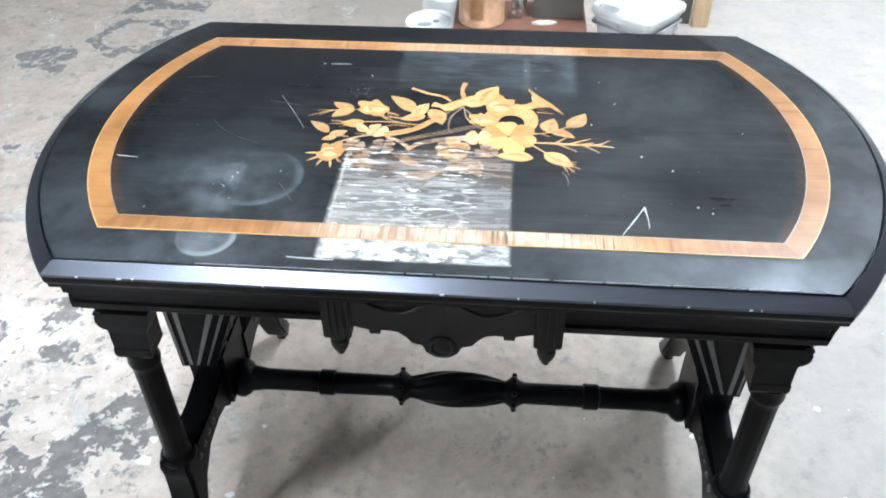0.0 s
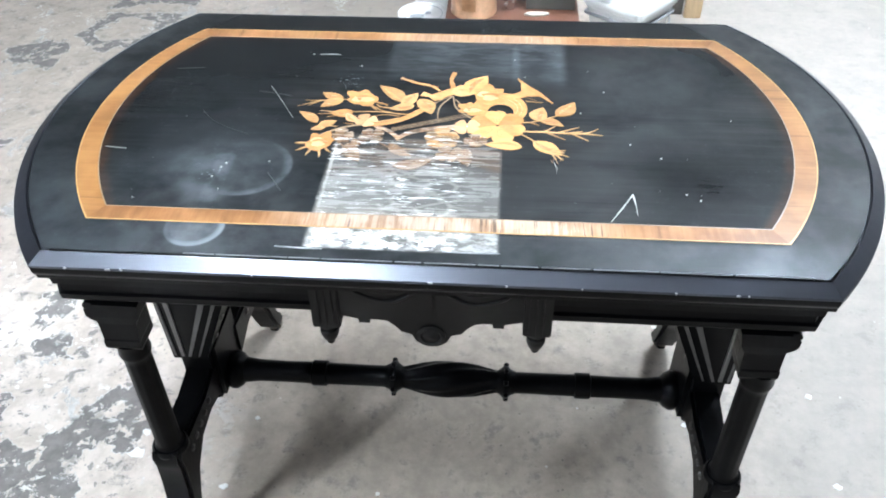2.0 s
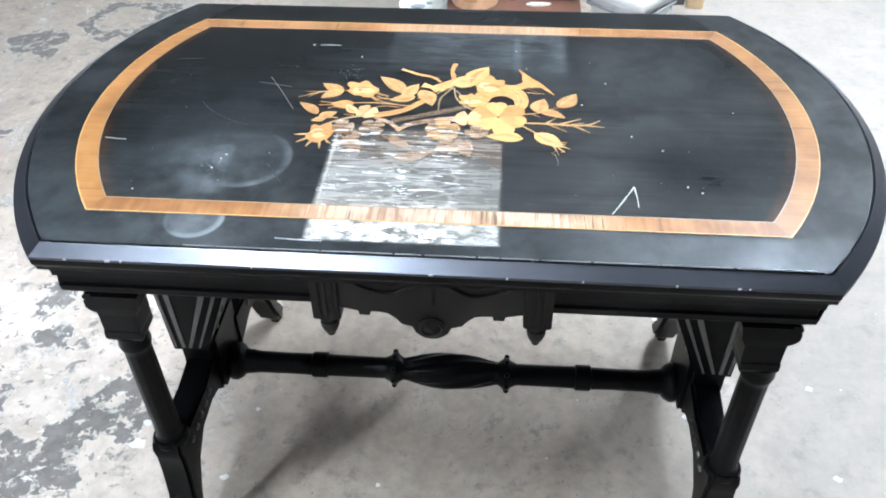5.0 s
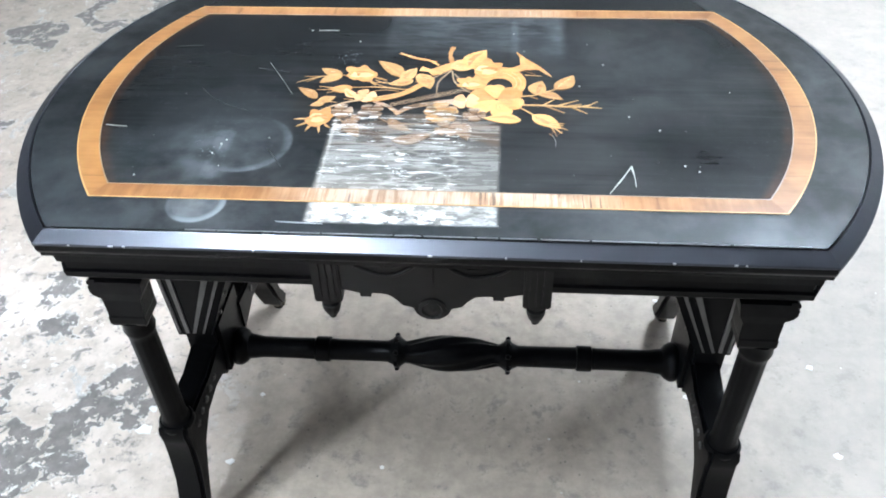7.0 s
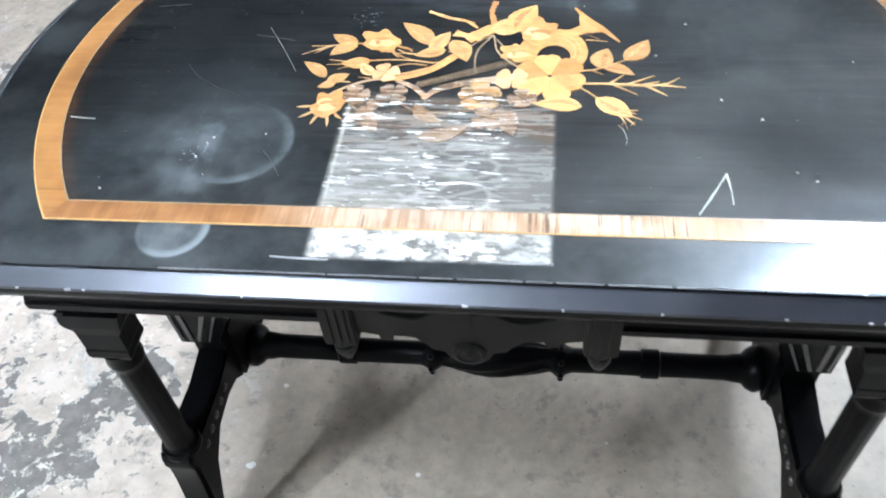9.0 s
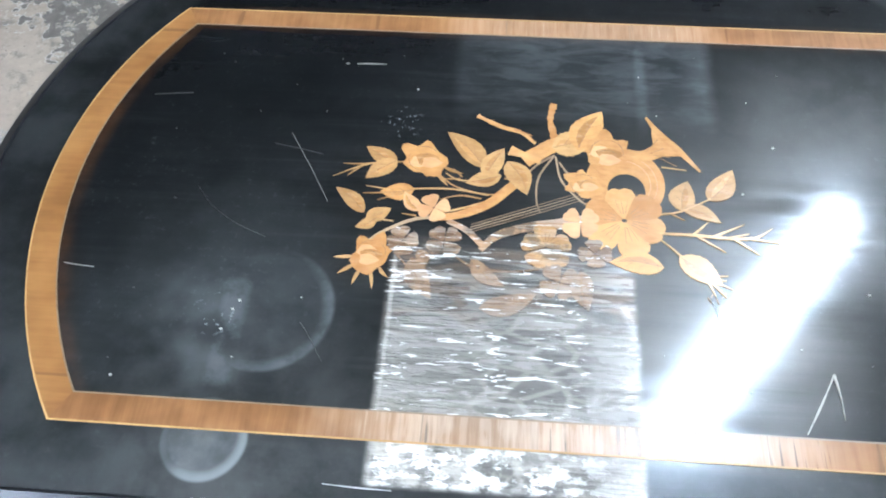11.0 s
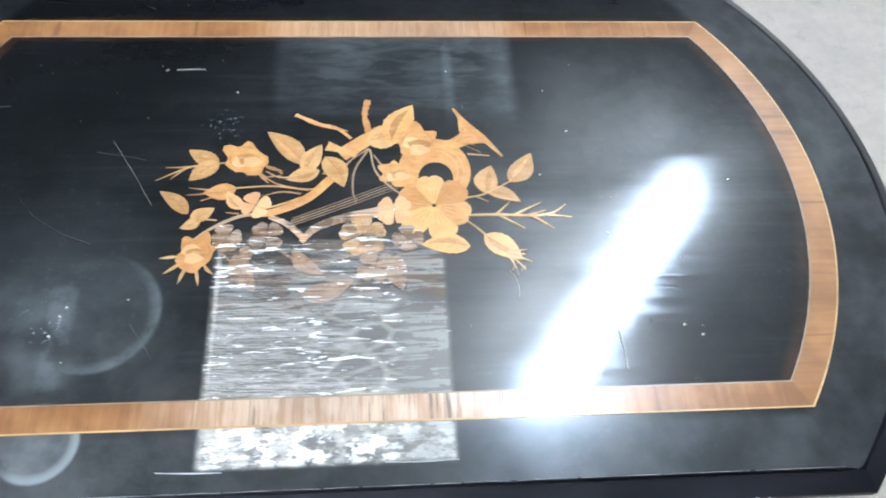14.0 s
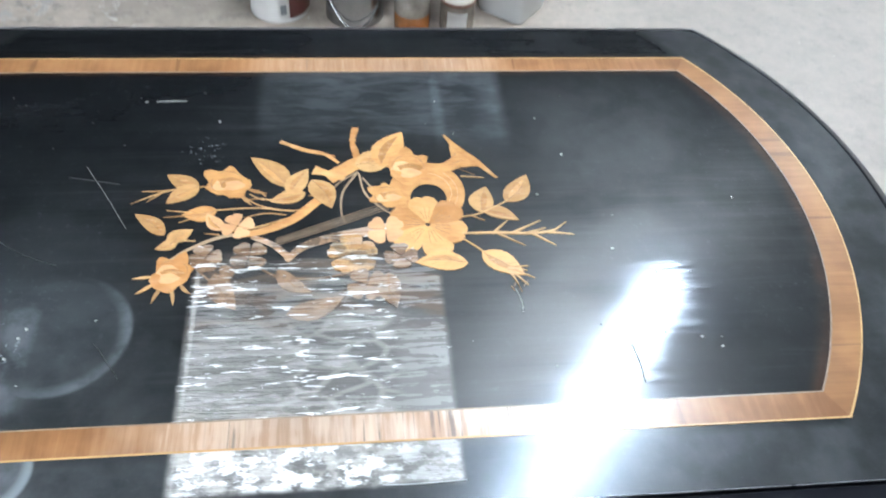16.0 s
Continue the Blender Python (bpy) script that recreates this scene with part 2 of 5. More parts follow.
    flat = n.bump(n.add(n.add(n.mul(streak, 0.7), n.mul(long_streak, 0.5)), n.mul(fine, 0.15)), n.lerp(smudge, 0.08, 0.17), 0.0007)
    craz = n.bump(n.add(n.add(n.mul(ridge, 0.9), n.mul(swell, 0.7)), n.mul(n.noise(1.0, 2, 0.5, n.scaled((70, 150, 1))), 0.7)), n.mul(strip, n.lerp(right_zone, 0.9, 0.3)), 0.0036, flat)
    return n.done(colour, rough, 0.0, craz, Coat_Weight=n.lerp(strip, n.top(n.lerp(outside, n.lerp(smudge, 0.06, 1.0), n.lerp(n.step(smoke, 0.25, 0.75), 0.30, 0.52)), wiped), 0.6), Coat_Roughness=n.lerp(strip, n.lerp(n.top(outside, wiped), 0.36, 0.44), 0.42), Specular_IOR_Level=n.lerp(strip, 0.36, 1.0), Specular_Tint=n.mix(strip, (0.72, 0.85, 1.0), (1.0, 1.0, 1.0)))


def veneer(name, along, dark, light, worn=False):
    """Cross-banded wood under lacquer, the grain running across the band."""
    n = Nodes(name)
    vec = n.scaled((9, 170, 9) if along == "y" else (170, 9, 9))
    grain, big = n.noise(1.0, 4, 0.65, vec), n.noise(9.0, 4)
    colour = n.mix(n.step(n.add(n.mul(grain, 0.24), n.mul(big, 0.76)), 0.32, 0.68), dark, light)
    tick = n.step(n.noise(1.0, 2, 0.5, n.scaled((3, 60, 9) if along == "y" else (60, 3, 9), (0, 0, 0.05), (5, 5, 0))), 0.66, 0.70)
    colour = n.mix(n.mul(tick, 0.45), colour, (0.10, 0.045, 0.018))
    rough, normal = n.lerp(grain, 0.16, 0.3), n.bump(grain, 0.12, 0.0005)
    if worn:
        strip = n.mul(n.box(-0.17, 0.20, -0.30, -0.2, 0.07), n.step(n.noise(12, 3), 0.36, 0.6, 0.45, 1.0))
        haze = n.box(-0.11, 0.19, 0.20, 0.30, 0.03)
        strip = n.top(strip, n.mul(haze, 0.25))
        # dry worn veneer, paled further for the glare along the front
        dry = n.mul(strip, n.step(grain, 0.28, 0.66))
        colour, rough = n.mix(n.mul(n.lerp(strip, dry, n.lerp(dry, 0.45, 1.0)), 0.75), colour, (0.66, 0.52, 0.40)), n.lerp(strip, rough, n.lerp(grain, 0.22, 0.4))
        split = n.step(n.noise(1.0, 2, 0.5, n.scaled((330, 9, 9), (0, 0, 0.03))), 0.60, 0.66)
        gone = n.mul(n.box(-0.12, 0.30, -0.30, -0.2, 0.02), n.step(n.noise(14, 3), 0.44, 0.52))
        colour = n.mix(n.mul(n.mul(split, gone), 0.8), colour, (0.07, 0.045, 0.03))
        normal = n.bump(grain, n.lerp(strip, 0.1, 0.45), 0.001)
        return n.done(colour, rough, 0.0, normal, Coat_Weight=n.lerp(strip, 0.35, 1.0), Coat_Roughness=n.lerp(strip, 0.36, 0.45))
    return n.done(colour, rough, 0.0, normal, Coat_Weight=0.6, Coat_Roughness=0.36)


def inlay(name, dark, light, rough=0.2):
    """Thin cut wood under old varnish: grain, scorched shading and a tone of its own for each piece."""
    n = Nodes(name)
    grain, big, blot = n.noise(1.0, 4, 0.6, n.scaled((60, 240, 60), (0, 0, 0.5))), n.noise(55, 3), n.noise(24, 4, 0.6)
    f = n.add(n.add(n.mul(grain, 0.25), n.mul(big, 0.35)), n.add(n.mul(blot, 0.15), n.mul(n.random(), 0.25)))
    colour = n.mix(n.step(f, 0.30, 0.70), dark, light)
    scorch = n.step(n.add(n.mul(blot, 0.7), n.mul(grain, 0.3)), 0.54, 0.70)
    colour = n.mix(n.mul(scorch, 0.40), colour, tuple(c * 0.45 for c in dark))
    bloom = n.step(n.noise(1.0, 4, 0.65, n.scaled((18, 70, 18), (0, 0, 0), (2, 5, 0))), 0.50, 0.72)
    colour = n.mix(n.mul(bloom, 0.12), colour, (0.62, 0.48, 0.35))
    return n.done(colour, n.lerp(grain, rough * 0.8, rough * 1.4), 0.0, n.bump(n.add(grain, n.mul(big, 0.6)), 0.14, 0.0006), Coat_Weight=0.4, Coat_Roughness=0.34)


def crazed_inlay(name, dark, light):
    """Faded inlay seen through lifted, crazed varnish, its glints painted as bright flecks."""
    n = Nodes(name)
    ridge = n.noise(1.0, 4, 0.6, n.scaled((12, 140, 1), (0, 0, 0.03)), 0.7)
    spots = n.noise(1.0, 4, 0.6, n.scaled((30, 210, 1), (0, 0, 0.03), (3.1, 0.7, 0)), 0.6)
    big, blot = n.noise(60, 4, 0.6), n.noise(26, 4, 0.6)
    colour = n.mix(n.step(n.add(n.mul(big, 0.5), n.mul(blot, 0.5)), 0.36, 0.66), dark, light)
    colour = n.mix(n.step(blot, 0.52, 0.64, 0.0, 0.75), colour, (0.022, 0.018, 0.015))
    colour = n.mix(n.mul(n.step(ridge, 0.48, 0.66), 0.30), colour, (0.48, 0.41, 0.34))
    # same painted glints as on the strip
    colour = n.mix(n.step(spots, 0.600, 0.630), colour, (0.85, 0.85, 0.84))
    swell = n.noise(1.0, 3, 0.5, n.scaled((16, 60, 1)), 0.5)
    rough = n.lerp(n.step(ridge, 0.44, 0.54), 0.14, 0.34)
    return n.done(colour, rough, 0.0, n.bump(n.add(n.mul(ridge, 0.9), n.mul(swell, 0.7)), 0.9, 0.0036), Coat_Weight=0.6, Coat_Roughness=0.42, Specular_IOR_Level=1.0)


def old_floor():
    """Grey painted concrete, the paint flaked off in patches, most of it away from the table."""
    n = Nodes("worn_painted_concrete")
    x, y = n.xyz(0), n.xyz(1)
    big, mid, fine, grit = n.noise(1.3, 4), n.noise(7.0, 8, 0.68), n.noise(34, 6, 0.65), n.noise(260, 3, 0.7)
    warp = n.add(n.mul(n.sub(n.noise(8.0, 3, 0.5), 0.5), 0.40), n.mul(n.sub(fine, 0.5), 0.09))
    left = n.step(n.add(x, n.mul(big, 0.5)), -0.55, -0.05, 1.0, 0.0)
    ground = n.mix(n.step(n.add(n.mul(mid, 0.6), n.mul(fine, 0.4)), 0.32, 0.68), (0.335, 0.279, 0.228), (0.53, 0.446, 0.372))
    cool = n.step(x, 0.2, 0.9)
    ground = n.mix(n.mul(cool, 0.5), ground, (0.440, 0.415, 0.388))
    pale = n.mul(n.lerp(n.step(n.noise(13, 9, 0.72), 0.40, 0.60), 0.45, 1.0), left)
    ground = n.mix(n.mul(pale, n.step(n.add(y, n.mul(big, 0.6)), 0.35, 1.0, 0.8, 0.16)), ground, (0.80, 0.695, 0.625))
    # bare patches of known place
    bare = None
    for px, py, r in ((-0.84, -0.20, 0.085), (-0.79, -0.135, 0.07), (-0.735, -0.075, 0.06), (-0.70, -0.045, 0.06), (-0.72, 0.01, 0.04), (-0.96, 0.01, 0.03), (-0.90, 0.17, 0.05), (-1.60, 1.55, 0.11), (-1.10, 1.06, 0.15),
                      (-1.44, 0.97, 0.055), (-0.96, 1.24, 0.08), (-1.085, -0.048, 0.045), (-1.06, -0.125, 0.06), (-1.13, 0.21, 0.045), (-1.045, 0.12, 0.03), (-1.40, 2.03, 0.08), (-1.22, 2.0, 0.05), (-0.99, 0.27, 0.045), (-1.28, 1.16, 0.07)):
        d = n.sub(n.add(n.circle(px, py), n.mul(warp, 0.9)), r)
        m = n.step(d, -0.006, 0.003, 1.0, 0.0)
        bare = m if bare is None else n.top(bare, m)
    ringed = n.sub(n.math("ABSOLUTE", n.sub(n.add(n.circle(-1.34, 1.76), n.mul(warp, 0.7)), 0.13)), 0.038)
    bare = n.top(bare, n.step(ringed, -0.006, 0.003, 1.0, 0.0))
    flakes = n.mul(n.step(n.noise(9.0, 9, 0.72, n.scaled((1.0, 0.75, 1.0), (0, 0, 0.6)), 0.8), 0.585, 0.60), n.mul(left, n.step(big, 0.36, 0.52)))
    bare = n.mul(n.top(bare, n.mul(flakes, 0.8)), n.step(n.noise(22, 6, 0.70), 0.435, 0.455))
    rim = n.mul(n.step(bare, 0.05, 0.4), n.step(bare, 0.6, 0.95, 1.0, 0.0))
    stone = n.mix(n.step(fine, 0.3, 0.7), (0.125, 0.115, 0.11), (0.215, 0.20, 0.19))
    colour = n.mix(n.mul(bare, 0.9), ground, stone)
    colour = n.mix(n.mul(rim, 0.8), colour, (0.78, 0.75, 0.72))
    # loose scale: light and dark flakes a finger wide, only on the worn side
    worn = n.mul(left, n.step(n.add(y, n.mul(big, 0.5)), 0.55, 1.0, 1.0, 0.35))
    scale = n.mul(n.step(n.noise(30, 6, 0.68, None, 0.5), 0.575, 0.60), n.mul(worn, n.step(n.noise(5, 3), 0.40, 0.52)))
    colour = n.mix(n.mul(scale, 0.75), colour, stone)
    crust = n.mul(n.step(n.noise(34, 5, 0.66, n.scaled((1, 1, 1), (0, 0, 0), (7, 3, 0)), 0.4), 0.60, 0.62), n.mul(worn, n.step(n.noise(4.2, 3), 0.44, 0.54)))
    colour = n.mix(n.mul(crust, 0.85), colour, (0.82, 0.78, 0.74))
    pits = n.step(n.voronoi(38, None, "F1"), 0.05, 0.12, 1.0, 0.0)
    pits = n.mul(pits, n.step(n.noise(11, 3), 0.42, 0.55))
    stain = n.step(n.noise(15, 9, 0.76), 0.53, 0.64)
    calm = n.step(x, 0.3, 0.9, 1.0, 0.4)
    colour = n.mix(n.mul(n.top(n.mul(pits, 0.8), n.mul(stain, 0.52)), calm), colour, (0.16, 0.15, 0.14))
    # darker, mottled ground round the cans
    dark_area = n.mul(n.step(n.add(n.circle(-0.35, 1.95), n.mul(n.sub(mid, 0.5), 0.5)), 0.20, 0.75, 1.0, 0.0), n.step(n.add(n.mul(fine, 0.5), n.mul(mid, 0.5)), 0.30, 0.66, 0.35, 1.0))
    colour = n.mix(n.mul(dark_area, 0.60), colour, (0.17, 0.155, 0.140))
    chips = n.mul(n.step(n.voronoi(21, None, "F1"), 0.035, 0.07, 1.0, 0.0), n.step(n.noise(6, 3), 0.52, 0.6))
    colour = n.mix(n.mul(chips, 0.8), colour, (0.78, 0.77, 0.75))
    height = n.add(n.add(n.mul(fine, 0.5), n.mul(grit, 0.25)), n.add(n.mul(bare, -0.8), n.mul(crust, 0.5)))
    return n.done(colour, n.lerp(fine, 0.42, 0.7), 0.0, n.bump(height, 0.25, 0.003))


EBONY = simple("ebonised_wood", (0.0026, 0.0027, 0.0031), 0.32, 0, 0.5, 40, 0.3, (1, 6, 1), Specular_IOR_Level=0.065)
# bluer and lighter than EBONY: the bevel's lavender sheen is tinted in
EDGE = simple("sheened_ebonised_edge", (0.0090, 0.0096, 0.0130), 0.33, 0, 0.4, 30, 0.06, (1, 4, 1), Specular_IOR_Level=0.85, Specular_Tint=(0.80, 0.86, 1.0, 1), Coat_Weight=0.15, Coat_Roughness=0.40)
CARVED = simple("dusty_ebonised_carving", (0.007, 0.0068, 0.0066), 0.5, 0, 0.4, 60, 0.3, Specular_IOR_Level=0.16)
# bead colour lifted for the glints on the carving
BEAD = simple("glint_bead", (0.055, 0.053, 0.05), 0.4, 0, 0.35, 50, 0.2)
FLUTE = simple("pale_flutes", (0.085, 0.083, 0.08), 0.42, 0, 0.35, 50, 0.2)
LACQUER = top_lacquer()
BAND_X = veneer("banding_long", "x", (0.175, 0.074, 0.028), (0.37, 0.180, 0.078), True)
BAND_Y = veneer("banding_end", "y", (0.20, 0.084, 0.026), (0.36, 0.168, 0.058))
STRING = simple("boxwood_stringing", (0.50, 0.30, 0.14), 0.25, 0, 0.2, 80, 0.05)
GOLD_WOOD = inlay("satinwood_inlay", (0.42, 0.185, 0.062), (0.68, 0.375, 0.150))
PALE_WOOD = inlay("boxwood_inlay", (0.36, 0.185, 0.072), (0.62, 0.375, 0.170))
BROWN_WOOD = inlay("faded_inlay", (0.15, 0.092, 0.055), (0.30, 0.205, 0.135), 0.3)
CRAZED_BROWN = crazed_inlay("crazed_brown_inlay", (0.13, 0.072, 0.040), (0.34, 0.205, 0.118))
CRAZED_GOLD = crazed_inlay("crazed_gold_inlay", (0.36, 0.18, 0.065), (0.62, 0.37, 0.165))
CRAZED_PEACH = crazed_inlay("crazed_peach_inlay", (0.30, 0.16, 0.085), (0.55, 0.33, 0.19))
SCORCHED = inlay("hot_sand_shading", (0.33, 0.150, 0.052), (0.55, 0.295, 0.118), 0.24)
GREY_WOOD = inlay("harewood_inlay", (0.26, 0.165, 0.10), (0.44, 0.31, 0.20))
PEACH_WOOD = inlay("peach_inlay", (0.50, 0.25, 0.11), (0.72, 0.42, 0.22), 0.28)
DARK_LINE = simple("burnt_line", (0.24, 0.125, 0.052), 0.3, 0, 0.3, 90, 0.05)
CHIPPED = simple("chipped_ground", (0.50, 0.50, 0.52), 0.6, 0, 0.2, 200, 0.1)
FAINT = simple("faint_scratch", (0.065, 0.066, 0.066), 0.3, 0, 0.2, 90, 0.1)
MARK = simple("scratch", (0.40, 0.40, 0.37), 0.6, 0, 0.2, 90, 0.1)
FLOOR = old_floor()
WALL = simple("painted_block", (0.22, 0.22, 0.22), 0.7, 0, 0.12, 8, 0.2)
PALE_WALL = simple("pale_painted_block", (0.55, 0.55, 0.54), 0.7, 0, 0.12, 8, 0.2)
CEILING = simple("ceiling_paint", (0.085, 0.085, 0.09), 0.8, 0, 0.08, 6, 0.1)
BRASS = simple("dull_brass", (0.10, 0.085, 0.06), 0.4, 0.8, 0.3, 60, 0.1)
DULL_TIN = simple("dull_tinplate", (0.22, 0.22, 0.225), 0.25, 0.9, 0.3, 18, 0.1)
TIN = simple("tinplate", (0.62, 0.62, 0.62), 0.22, 1.0, 0.12, 25, 0.1)
WHITE_TIN = simple("white_printed_tin", (0.80, 0.79, 0.77), 0.35, 0, 0.1, 20, 0.05)
MAROON = simple("maroon_label", (0.20, 0.07, 0.065), 0.4, 0, 0.25, 20, 0.05)
GREY_INK = simple("grey_print", (0.32, 0.33, 0.35), 0.4, 0, 0.2, 30, 0.05)
COPPER = simple("copper_tin", (0.60, 0.36, 0.22), 0.35, 0.25, 0.4, 40, 0.1)
AMBER = simple("amber_liquid_jar", (0.27, 0.095, 0.024), 0.12, 0, 0.45, 30, 0.05)
JAR = simple("clouded_jar", (0.27, 0.235, 0.20), 0.08, 0.35, 0.5, 26, 0.12)
BROWN_LID = simple("brown_board", (0.16, 0.07, 0.045), 0.5, 0, 0.35, 18, 0.2, (1, 6, 1))
PLASTIC = simple("white_plastic", (0.70, 0.71, 0.71), 0.4, 0, 0.08, 8, 0.05)
CARD = simple("grey_cardboard", (0.085, 0.076, 0.068), 0.8, 0, 0.2, 15, 0.1)
CREAM = simple("cream_cardboard", (0.70, 0.67, 0.60), 0.8, 0, 0.1, 15, 0.1)
PINE = simple("pine_board", (0.48, 0.34, 0.20), 0.6, 0, 0.25, 12, 0.2, (6, 1, 1))
STEEL = simple("white_enamel_steel", (0.8, 0.8, 0.8), 0.4, 0, 0.05, 10, 0.05)
PAINT_CHIP = simple("white_paint_chip", (0.85, 0.84, 0.82), 0.6, 0, 0.08, 60, 0.1)
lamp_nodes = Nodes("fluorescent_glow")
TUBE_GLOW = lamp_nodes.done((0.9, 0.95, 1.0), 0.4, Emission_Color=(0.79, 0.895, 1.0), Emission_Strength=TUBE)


# ---- building tools ----
def part(name, bm, material, parent=None, label="", smooth=False):
    me = bpy.data.meshes.new(name)
    bm.normal_update()
    bm.to_mesh(me)
    bm.free()
    me.materials.append(material)
    if smooth:
        me.shade_smooth()
        me.set_sharp_from_angle(angle=radians(40))
    ob = new(name, me)
    if parent is not None:
        ob.parent = parent
    if label:
        tagged(ob, label)
    return ob


def thing(name, place, label, category, group=""):
    ob = new(name)
    ob.location = place
    ob.empty_display_size = 0.05
    return tagged(ob, label, category, group)


def prism(points, z0, z1, bm=None, bevel=0.0):
    """A closed outline in the plane, given a height."""
    bm = bm or bmesh.new()
    low = [bm.verts.new((x, y, z0)) for x, y in points]
    high = [bm.verts.new((x, y, z1)) for x, y in points]
    faces = [bm.faces.new(low[::-1]), bm.faces.new(high)]
    for i in range(len(points)):
        j = (i + 1) % len(points)
        faces.append(bm.faces.new((low[i], low[j], high[j], high[i])))
    bmesh.ops.recalc_face_normals(bm, faces=faces)
    if bevel:
        bmesh.ops.bevel(bm, geom=[e for e in bm.edges if all(v in high or v in low for v in e.verts)], offset=bevel, segments=2, affect="EDGES", clamp_overlap=True)
    return bm


def block(x0, x1, y0, y1, z0, z1, bevel=0.002, bm=None):
    bm = bm or bmesh.new()
    made = bmesh.ops.create_cube(bm, size=1.0)["verts"]
    for v in made:
        v.co = Vector(((x0 + x1) / 2 + v.co.x * (x1 - x0), (y0 + y1) / 2 + v.co.y * (y1 - y0), (z0 + z1) / 2 + v.co.z * (z1 - z0)))
    if bevel:
        edges = list({e for v in made for e in v.link_edges})
        bmesh.ops.bevel(bm, geom=edges, offset=bevel, segments=2, affect="EDGES", clamp_overlap=True)
    return bm


def lathe(profile, axis="z", at=(0, 0, 0), n=24, flutes=0, depth=0.0, twist=0.0, bm=None, start=None, stop=None):
    """A turned shape: (radius, height) pairs about an axis through at; flutes cut grooves between start and stop."""
    bm = bm or bmesh.new()
    rings = []
    for r, h in profile:
        ring = []
        for k in range(n):
            a = 2 * math.pi * k / n
            rr = r
            if flutes and (start is None or start <= h <= stop):
                rr = r - depth * (0.5 + 0.5 * math.cos(flutes * a + twist * h))
            u, v = rr * math.cos(a), rr * math.sin(a)
            p = (u, v, h) if axis == "z" else ((h, u, v) if axis == "x" else (u, h, v))
            ring.append(bm.verts.new(Vector(p) + Vector(at)))
        rings.append(ring)
    faces = []
    for a, b in zip(rings, rings[1:]):
        for k in range(n):
            faces.append(bm.faces.new((a[k], a[(k + 1) % n], b[(k + 1) % n], b[k])))
    faces += [bm.faces.new(rings[0][::-1]), bm.faces.new(rings[-1])]
    bmesh.ops.recalc_face_normals(bm, faces=faces)
    return bm


def smooth_line(points, steps=8):
    """A curve through the points (Catmull-Rom)."""
    pts = [Vector(p) for p in points]
    pts = [2 * pts[0] - pts[1]] + pts + [2 * pts[-1] - pts[-2]]
    out = []
    for i in range(1, len(pts) - 2):
        a, b, c, d = pts[i - 1:i + 3]
        for k in range(steps):
            t = k / steps
            out.append(0.5 * ((2 * b) + (c - a) * t + (2 * a - 5 * b + 4 * c - d) * t * t + (3 * b - a - 3 * c + d) * t ** 3))
    return out + [pts[-2]]


def ribbon(points, widths, z0, z1, steps=8, rough=0.0):
    """A flat tapering strip along a curve in the plane."""
    line = smooth_line([(*p, 0) for p in points], steps)
    m = len(line)
    left, right = [], []
    for i, p in enumerate(line):
        d = (line[min(i + 1, m - 1)] - line[max(i - 1, 0)]).normalized()
        side = Vector((-d.y, d.x, 0))
        f = i / (m - 1) * (len(widths) - 1)
        k = min(int(f), len(widths) - 2)
        w = (widths[k] + (widths[k + 1] - widths[k]) * (f - k)) / 2
        w *= 1 + rough * (random.random() - 0.5)
        left.append((p + side * w).to_2d())
        right.append((p - side * w).to_2d())
    return prism([tuple(p) for p in left + right[::-1]], z0, z1)


def tube(points, radius, n=8, bm=None, steps=6):
    """A round wire along a curve."""
    bm = bm or bmesh.new()
    line = smooth_line(points, steps)
    rings, up = [], Vector((0.13, 0.31, 0.94))
    for i, p in enumerate(line):
        d = (line[min(i + 1, len(line) - 1)] - line[max(i - 1, 0)]).normalized()
        u = d.cross(up).normalized()
        v = d.cross(u)
        rings.append([bm.verts.new(p + radius * (math.cos(2 * math.pi * k / n) * u + math.sin(2 * math.pi * k / n) * v)) for k in range(n)])
    faces = [bm.faces.new(rings[0]), bm.faces.new(rings[-1])]
    for a, b in zip(rings, rings[1:]):
        for k in range(n):
            faces.append(bm.faces.new((a[k], a[(k + 1) % n], b[(k + 1) % n], b[k])))
    bmesh.ops.recalc_face_normals(bm, faces=faces)
    return bm


def barrel(hx, hy, sag, n=40):
    """An oblong with straight long sides and bowed ends."""
    def bow(s):
        radius = (hy * hy + s * s) / (2 * s)
        half = math.asin(min(1, hy / radius))
        return [(float(hx + s - radius + radius * math.cos(a)), float(radius * math.sin(a))) for a in np.linspace(-half, half, n)]

    # one end is bowed a little more than the other
    return bow(sag + 0.005) + [(-x, -y) for x, y in bow(sag - 0.001)]


def loft(outlines, heights):
    """A skin over outlines with the same number of points, closed below and above."""
    bm = bmesh.new()
    rings = [[bm.verts.new((x, y, z)) for x, y in o] for o, z in zip(outlines, heights)]
    m = len(rings[0])
    faces = [bm.faces.new(rings[0]), bm.faces.new(rings[-1])]
    for a, b in zip(rings, rings[1:]):
        for k in range(m):
            faces.append(bm.faces.new((a[k], a[(k + 1) % m], b[(k + 1) % m], b[k])))
    bmesh.ops.recalc_face_normals(bm, faces=faces)
    return bm


